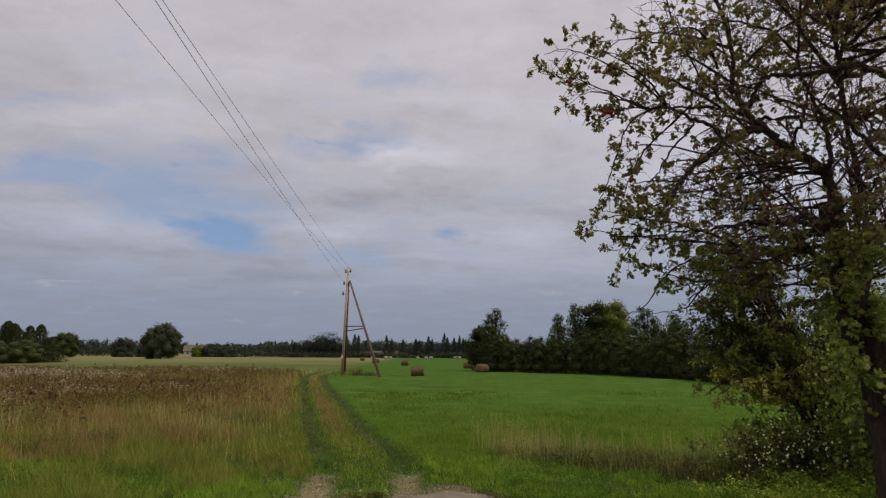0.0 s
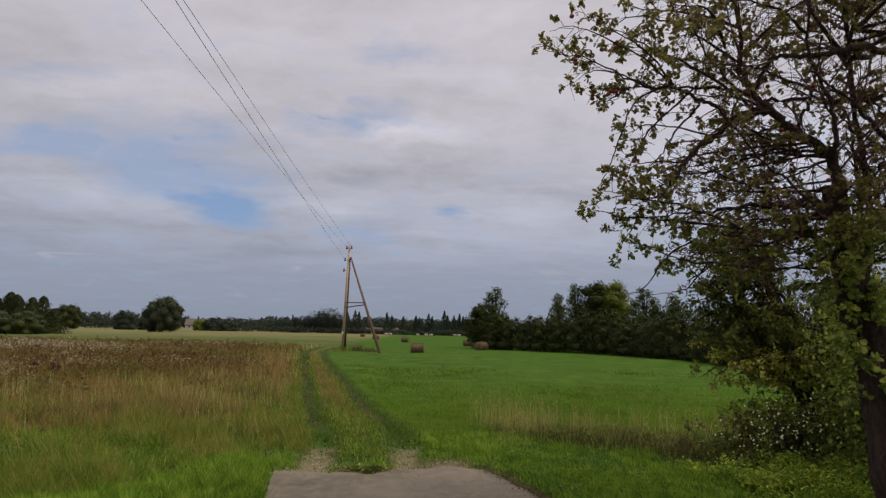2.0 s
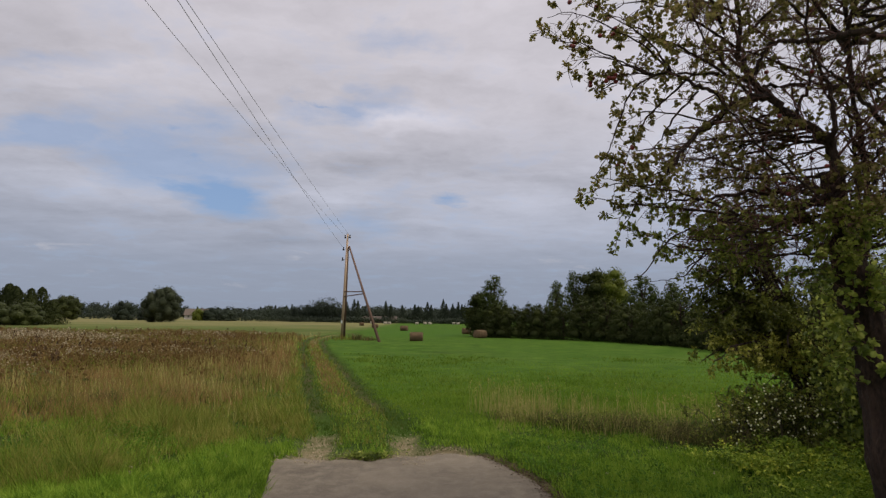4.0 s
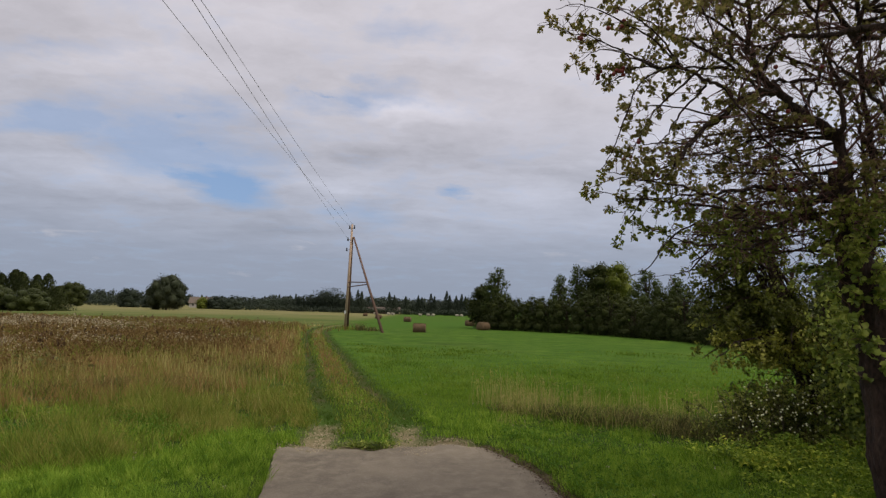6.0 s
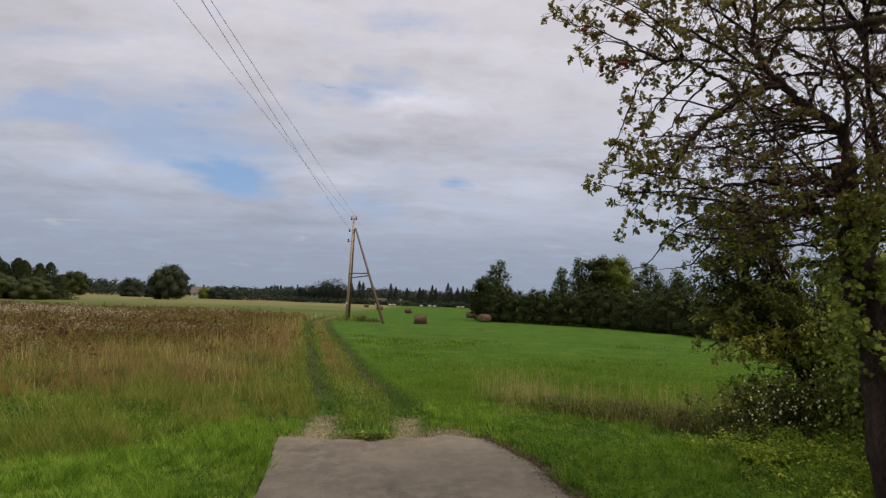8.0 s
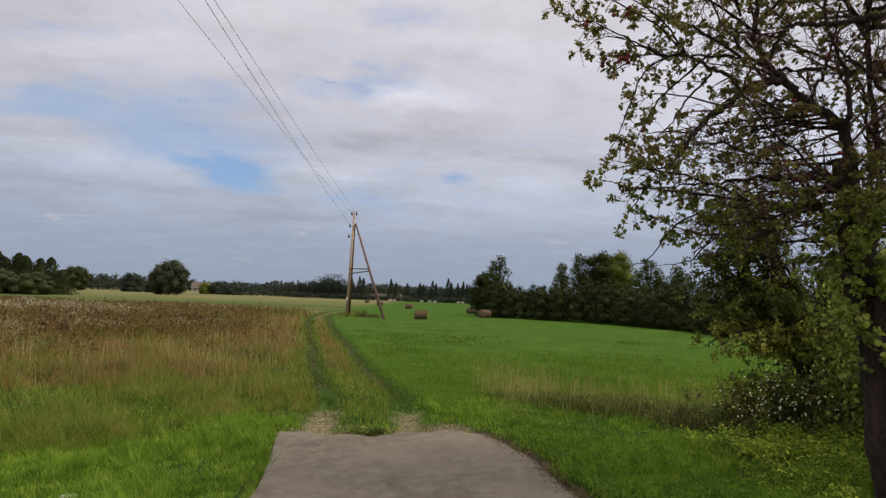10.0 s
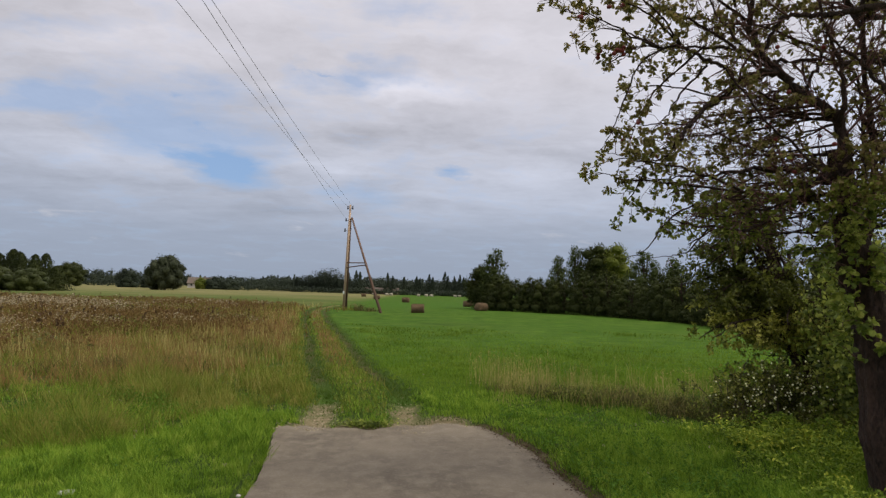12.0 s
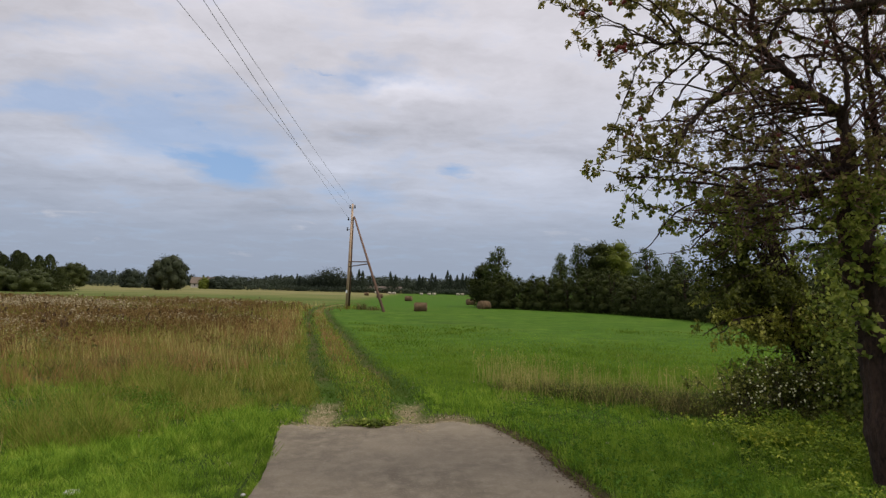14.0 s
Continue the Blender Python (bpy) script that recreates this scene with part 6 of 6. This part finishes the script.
leafy_tree("birch_tree", (14.2, 71.0, 0), 7.0, 2.4, M_BIRCH, "narrow birch behind the hedge", "tree", 0.15, 20, 2000, 0.19, "trees behind the hedge", 0.5, 0.38)
leafy_tree("birch_tree", (16.8, 73.0, 0), 8.4, 2.6, M_BIRCH, "tall narrow birch behind the hedge", "tree", 0.15, 20, 2400, 0.19, "trees behind the hedge", 0.5, 0.38)
leafy_tree("maple_tree", (18.8, 72.0, 0), 8.3, 4.2, M_HEDGE, "dark green maple behind the hedge", "tree", 0.15, 11, 3600, 0.24, "trees behind the hedge", 0.1)
leafy_tree("maple_tree", (21.2, 72.0, 0), 8.4, 4.4, M_GOLD, "maple turning yellow-green behind the hedge", "tree", 0.15, 11, 3600, 0.24, "trees behind the hedge", 0.15)
leafy_tree("birch_tree", (21.5, 62.0, 0), 7.2, 4.4, M_BIRCH, "loose dark birch behind the hedge", "tree", 0.1, 18, 3000, 0.19, "trees behind the hedge", 0.55, 0.5)
leafy_tree("birch_tree", (24.0, 60.5, 0), 6.3, 3.0, M_BIRCH, "loose dark birch behind the hedge", "tree", 0.1, 18, 2400, 0.19, "trees behind the hedge", 0.45, 0.38)

# far left: a lone round willow, a clump of pines and bushes, single trees
dome_tree("willow_tree", (-78.2, 170.0, 0), 9.9, 10.6, M_WILLOW, "big lone round grey-green willow in the field", "tree", 15000, 0.34, "", 26, -0.12)
for i in range(17):
    x = -71.5 - 1.15 * i + rng.normal() * 0.3
    h = np.interp(i, [0, 2, 5, 8, 16], [5.0, 6.6, 6.9, 7.2, 8.0]) * rng.uniform(0.9, 1.06)
    conifer("pine_tree", (x, 109 + rng.normal() * 1.2, 0), h, 7.4, M_PINE, "dark pine in a clump by the field", 4200, 0.22, "pine clump", 0.62)
for x, y, h, w in ((-69.9, 101, 3.9, 7.4), (-75.5, 100, 4.3, 8.0), (-82.0, 100, 3.9, 8.0)):
    dome_tree("bush", (x, y, 0), h, w, M_PINE, "wide rounded green bush before the pines", "shrub", 6500, 0.22, "bushes by the pines", 22, -0.3)
dome_tree("oak_tree", (-127, 205, 0), 8.4, 10.0, M_PINE, "dark round tree at the field's far edge", "tree", 6500, 0.42, "far field trees", 22, -0.08)
for x, y, h, w in ((-116, 222, 7.0, 8), (-110, 228, 4.2, 8), (-92, 245, 5.0, 8), (-84, 240, 4.2, 8)):
    leafy_tree("oak_tree", (x, y, 0), h, w, M_FARWOOD, "small round tree at the field's far edge", "tree", 0.03, 8, 1400, 0.7, "far field trees", 0.15, 0.8)

# farm buildings beyond the fields
leafy_tree("willow_bush", (-97.0, 244, 0), 4.4, 5.5, M_GOLD, "yellow-green bush beside the farmhouse", "shrub", 0.03, 8, 1400, 0.6, "", 0.1, 0.8)
house("farmhouse", (-127, 318, 0), 12, (12, 8), 2.6, 3.0, M_WALL, "pale farmhouse with a grey roof among trees", 4)
house("barn", (-21.5, 238, 0), 3, (10, 6), 1.6, 1.1, M_PLANK_WALL, "long low brown barn with a grey-brown roof", 2)
house("shed", (-28.5, 242, 0), -6, (4.5, 5), 1.6, 1.1, M_PLANK_WALL, "small brown shed beside the barn", 1)


def far_woods():
    """The woods along the horizon, spruces and broadleaved trees mixed; far too many to count."""
    P, D, S = [], [], []
    def tree(x, y, h, w, spiky, n):
        if spiky:
            p, d = conifer_points(h, w, n)
        else:
            p, d = lobes_shell([(0, 0, h * 0.45, w * 0.5, w * 0.5, h * 0.42), (w * 0.2, 0, h * 0.66, w * 0.36, w * 0.36, h * 0.34), (-w * 0.22, 0, h * 0.6, w * 0.34, w * 0.34, h * 0.34)], n)
        P.append(p + np.array([x, y, 0]))
        D.append(d)
        S.append(np.full(len(p), max(0.45, y * (0.0030 if y < 300 else 0.0042))))
    # nearer row of spruces and bushes behind the bales
    for east in np.arange(-70, 16, 1.5):
        y = 236 + rng.uniform(-4, 14)
        sp = rng.uniform() < 0.14
        tree(east * y / 236, y + 8, rng.uniform(4.5, 7.6) if sp else rng.uniform(4.2, 6.8), rng.uniform(3.4, 5.2) if sp else rng.uniform(4, 7), sp, 300)
    for east, h in ((-36, 8.2), (-33, 9.2), (-31.5, 8.6), (-14, 7.0), (-9.0, 7.6), (-7.6, 6.8), (-4.0, 8.4), (-2.6, 7.4), (2.2, 9.6), (3.4, 8.0), (6.0, 7.8), (8.2, 8.6), (9.6, 7.6), (-20.5, 8.6), (-18.5, 7.4)):
        tree(east, 236, h, h * 0.70, True, 620)
    for east, h in ((-48, 9.0), (-44.5, 10.3), (-41, 8.5), (-46.5, 8.0), (-53, 7.0), (-57, 6.0)):
        tree(east, 238, h, h * 0.85, h < 6.5, 1100)
    for east in np.arange(-75, 20, 1.7):
        tree(east, 232 + rng.uniform(-2, 3), rng.uniform(1.3, 2.8), rng.uniform(3.5, 6), False, 150)
    for east in np.arange(-200, -74, 2.6):    # low wood behind the left-hand field
        if -110 < east < -94:
            continue
        tree(east, 246 + rng.uniform(-4, 8), rng.uniform(2.2, 4.6), rng.uniform(5, 8), False, 200)
    # farther belts
    for y0, step, h0, h1 in ((330, 3.2, 5.0, 7.5), (460, 4.2, 6.5, 9.5), (700, 7.0, 9.0, 14.0), (1050, 11.0, 15.0, 21.0)):
        for east in np.arange(-0.95 * y0, 0.9 * y0, step):
            if y0 == 330 and -142 < east < -112:     # open towards the farmhouse
                continue
            h = rng.uniform(h0, h1) * (1 + 0.25 * math.sin(east / y0 * 9 + y0))
            sp = rng.uniform() < 0.12
            tree(east, y0 + rng.uniform(-12, 12), h, h * rng.uniform(0.5, 0.9) if not sp else h * 0.4, sp, 170)
    p, d, s = np.concatenate(P), np.concatenate(D), np.concatenate(S)
    stuff("far_woods", spray_mesh("far_woods", p, d, s * 0.68, M_FARWOOD, 0.3), "dark mixed woods along the horizon", "woods")


far_woods()


# beside the lane: apple tree, small tree, snowberry, saplings
def build_small_tree():
    ox, oy = 6.25, 10.1
    t = thing("plum_tree", (ox, oy, 0), "low small-leaved plum tree with dark hanging branches", "tree")
    wood = Tubes(7)
    stem = curve_through([(0.1, 0, -0.1), (0, 0, 0.7), (-0.1, 0.05, 1.6), (-0.25, 0.1, 2.8)], 12, 0.02)
    wood.add(stem, np.linspace(0.065, 0.035, 12), 9, 0.05)
    part("trunk", wood.mesh("trunk", M_BARK), t)
    twigs, arms = [], Tubes(5)
    ends = [(-1.8, 0.2, 2.6), (-1.6, 0.1, 3.1), (-1.9, 0.1, 3.4), (-1.5, 0.3, 3.5), (-1.7, 0.0, 2.3), (-1.4, 0.2, 2.9), (-1.8, 0.4, 2.0), (-1.5, 0.5, 3.3), (-1.9, -0.5, 1.4), (-1.6, -0.6, 1.35), (-2.0, -0.2, 1.3), (-1.3, -0.4, 1.35), (-1.9, -0.3, 1.6), (-1.7, 0.3, 2.0), (-1.9, 0.0, 2.7), (-1.2, 0.6, 1.65), (-0.7, -0.6, 1.6), (0.7, -0.4, 2.2), (1.0, -0.5, 1.6), (2.0, 0.0, 2.4), (-2.05, 0.2, 2.2), (-1.9, -0.2, 1.8), (-1.6, 0.1, 1.5), (-1.0, 0.0, 1.5), (-1.85, 0.3, 3.0), (-1.3, 0.2, 2.4), (0.1, -0.5, 1.5), (1.5, -0.3, 1.5), (-1.95, 0.0, 3.3), (-1.9, -0.2, 2.5), (-2.0, 0.1, 2.9), (-1.6, -0.1, 2.8)]
    for ex, ey, ez in ends:
        s = stem[int(rng.integers(4, 10))]
        p = curve_through([s, (s[0] * 0.5 + ex * 0.5, s[1] * 0.5 + ey * 0.5, max(s[2], ez) + 0.25), (ex, ey, ez)], 10, 0.03)
        arms.add(p, np.linspace(0.035, 0.007, 10), 5)
        grow(arms, p, 0.02, 0.008, 1, 6.0, 0.66, twigs, 0.10)
    tagged(part("branch_tangle", arms.mesh("branch_tangle", M_BARK), t), kind="stuff")
    at, way = [], []
    for p in twigs:
        m = 22 if p[:, 0].mean() < -1.1 else 16        # thickest towards the lane
        f = rng.uniform(0.2, 1.0, m) * (len(p) - 1)
        q = np.stack([np.interp(f, np.arange(len(p)), p[:, i]) for i in range(3)], 1)
        at.append(q + rng.normal(size=(m, 3)) * 0.035)
        way.append(unit(m) + np.array([0, 0, -0.3]))
    at, way = np.concatenate(at), np.concatenate(way)
    gap = np.hypot((at[:, 0] + 0.62) / 0.42, (at[:, 2] - 2.68) / 0.36) + 0.4 * wave(at[:, 0], at[:, 2], 0.12)
    k = (at[:, 2] > 1.16 + 0.08 * wave(at[:, 0], at[:, 1], 0.2)) & ((gap > 1) | (rng.uniform(size=len(at)) < 0.12))
    low = k & (at[:, 2] < 1.85 + 0.25 * wave(at[:, 0], at[:, 1], 0.3))
    k = k & ~low
    part("crown", leaf_mesh("crown", at[k], way[k], rng.uniform(0.04, 0.085, k.sum()), M_PLUM, 0.6, 0.5), t, "small dark green leaves")
    part("fringe", leaf_mesh("fringe", at[low], way[low], rng.uniform(0.035, 0.075, low.sum()), M_FRINGE, 0.6, 0.6), t, "hanging fringe of yellowing leaves")


def build_snowberry():
    b = thing("snowberry_bush", (5.75, 9.95, 0), "sprawling snowberry bush dotted with white berries", "shrub")
    twigs, stems = [], Tubes(5)
    for i in range(64):
        x0, y0 = rng.uniform(-1.0, 1.5), rng.normal() * 0.2
        a = rng.uniform(0, 2 * np.pi)
        r = rng.uniform(0.2, 0.8)
        top = (x0 + math.cos(a) * r * 0.9 - 0.1, y0 + math.sin(a) * r * 0.6 - 0.12, rng.uniform(0.5, 1.12))
        p = curve_through([(x0, y0, -0.03), ((x0 + top[0]) / 2, (y0 + top[1]) / 2, top[2] * 0.7), top], 8, 0.02)
        stems.add(p, np.linspace(0.010, 0.004, 8), 4)
        grow(stems, p, 0.009, 0.005, 1, 6.0, 0.34, twigs, 0.10)
    tagged(part("stem_tangle", stems.mesh("stem_tangle", M_STEM), b), kind="stuff")
    at, way = [], []
    for p in twigs:
        m = 11
        f = rng.uniform(0.2, 1.0, m) * (len(p) - 1)
        q = np.stack([np.interp(f, np.arange(len(p)), p[:, i]) for i in range(3)], 1)
        at.append(q + rng.normal(size=(m, 3)) * 0.02)
        way.append(unit(m))
    at, way = np.concatenate(at), np.concatenate(way)
    k = at[:, 2] > 0.02
    # inner leaves darkened, outer ones paler: shade and light put into leaf colours
    part("crown", leaf_mesh("crown", at[k], way[k], rng.uniform(0.035, 0.068, k.sum()), M_SNOW, 0.75, 0.9), b, "small green leaves, darkened as the shaded inside of the bush")
    q, d = lobes_shell([(-0.75, -0.1, 0.62, 0.5, 0.4, 0.26), (-0.1, -0.1, 0.72, 0.6, 0.45, 0.30), (0.6, -0.1, 0.75, 0.6, 0.45, 0.32), (1.3, -0.1, 0.7, 0.6, 0.45, 0.3)], 1500)
    k = q[:, 2] > 0.03
    part("outer_foliage", leaf_mesh("outer_foliage", q[k], d[k] + unit(k.sum()) * 0.9, rng.uniform(0.03, 0.06, k.sum()), M_FRINGE, 0.75, 0.9), b, "small green leaves, coloured pale as if lit")
    ball = bmesh.new()
    bmesh.ops.create_icosphere(ball, subdivisions=1, radius=0.0155)
    me = bpy.data.meshes.new("berry")
    ball.to_mesh(me)
    ball.free()
    me.materials.append(M_BERRY)
    me.polygons.foreach_set("use_smooth", [True] * len(me.polygons))
    for i in rng.choice(len(twigs), 260, replace=False):
        part("berry", me, b, "white berry", tuple(twigs[i][-1] + rng.normal(size=3) * np.array([0.12, 0.06, 0.10]) + np.array([0.05, -0.46, 0.06])))


def build_sapling(place, height, spread, n_stems, leaf, label, lean=0.45):
    b = thing("sapling", place, label, "shrub", "broad-leaved saplings")
    at, way = [], []
    for i in range(n_stems):
        x0, y0 = rng.normal() * 0.12, rng.normal() * 0.12
        tip = (x0 - lean + rng.normal() * spread, y0 - 0.2 + rng.normal() * spread * 0.6, height * rng.uniform(0.55, 1.0))
        p = curve_through([(x0, y0, -0.05), (x0 + 0.15 * (tip[0] - x0), (y0 * 2 + tip[1]) / 3, tip[2] * 0.55), tip], 12, 0.02)
        stem = Tubes(5)
        stem.add(p, np.linspace(0.008, 0.003, 12), 5)
        part("stem", stem.mesh("stem", M_BARK), b)
        m = int(56 * tip[2] / 2)
        f = np.repeat(rng.uniform(0.55, 1.0, m // 6 + 1), 6)[:m] * 11
        q = np.stack([np.interp(f, np.arange(12), p[:, k]) for k in range(3)], 1)
        d = unit(m) * np.array([1, 1, 0.4])
        off = np.repeat(unit(m // 6 + 1) * np.array([1, 1, 0.5]) * rng.uniform(0.02, 0.18, (m // 6 + 1, 1)), 6, 0)[:m]
        at.append(q + off + d * rng.uniform(0.005, 0.03, (m, 1)))
        way.append(d + np.array([0, 0, -0.35]))
    at, way = np.concatenate(at), np.concatenate(way)
    part("leaves", leaf_mesh("leaves", at, way, rng.uniform(0.7, 1.25, len(at)) * leaf, M_SUCKER, 0.85, 0.35), b, "broad yellow-green leaves")


build_apple_tree()
build_small_tree()
build_snowberry()
build_sapling((5.22, 6.95, 0), 3.1, 0.42, 13, 0.060, "broad-leaved sapling growing behind the apple trunk")
build_sapling((5.6, 7.4, 0), 3.3, 0.5, 15, 0.062, "tall leafy sapling behind the apple trunk")

leafy_tree("hazel_bush", (7.0, 8.8, 0), 2.9, 2.7, M_SUCKER, "dense broad-leaved hazel bush behind the apple trunk", "shrub", 0.02, 13, 10000, 0.085, "", 0.1, 0.3)
leafy_tree("lilac_bush", (9.3, 12.8, 0), 3.5, 3.6, M_HEDGE, "dense dark lilac bush behind the apple tree", "shrub", 0.02, 12, 9000, 0.10, "", 0.1, 0.55)

stone((-3.30, 5.50, 0.09), 0.072, "flat whitish stone lying in the grass", 0.22)
stone((-1.84, 5.75, 0.015), 0.022, "small whitish stone at the asphalt edge", 0.6)

# dark docks round the foot of the pole, rushes in the meadow
def weed_clump(name, place, spread, n, h, mat, label):
    x, y = place[0] + rng.normal(size=n) * spread, place[1] + rng.normal(size=n) * spread * 1.6
    me = blade_mesh(name, x, y, land_z(x, y), rng.uniform(0.4, 1.0, n) * h, np.full(n, 0.05), rng.uniform(0.1, 0.8, n), mat)
    tagged(new(name, me), label, "weeds", kind="stuff")


weed_clump("dock_clump", (-7.4, 55.2), 0.28, 110, 0.75, M_DITCH, "dark green dock clump near the pole")
weed_clump("dock_clump", (-6.0, 52.6), 0.3, 90, 0.5, M_DITCH, "dark green dock clump near the pole")
weed_clump("dry_tuft", (-8.6, 56.0), 0.8, 130, 0.45, M_MIXED, "tan dry grass left standing round the pole")

build_gravel()
build_verge()
build_weed_field()
build_grass()
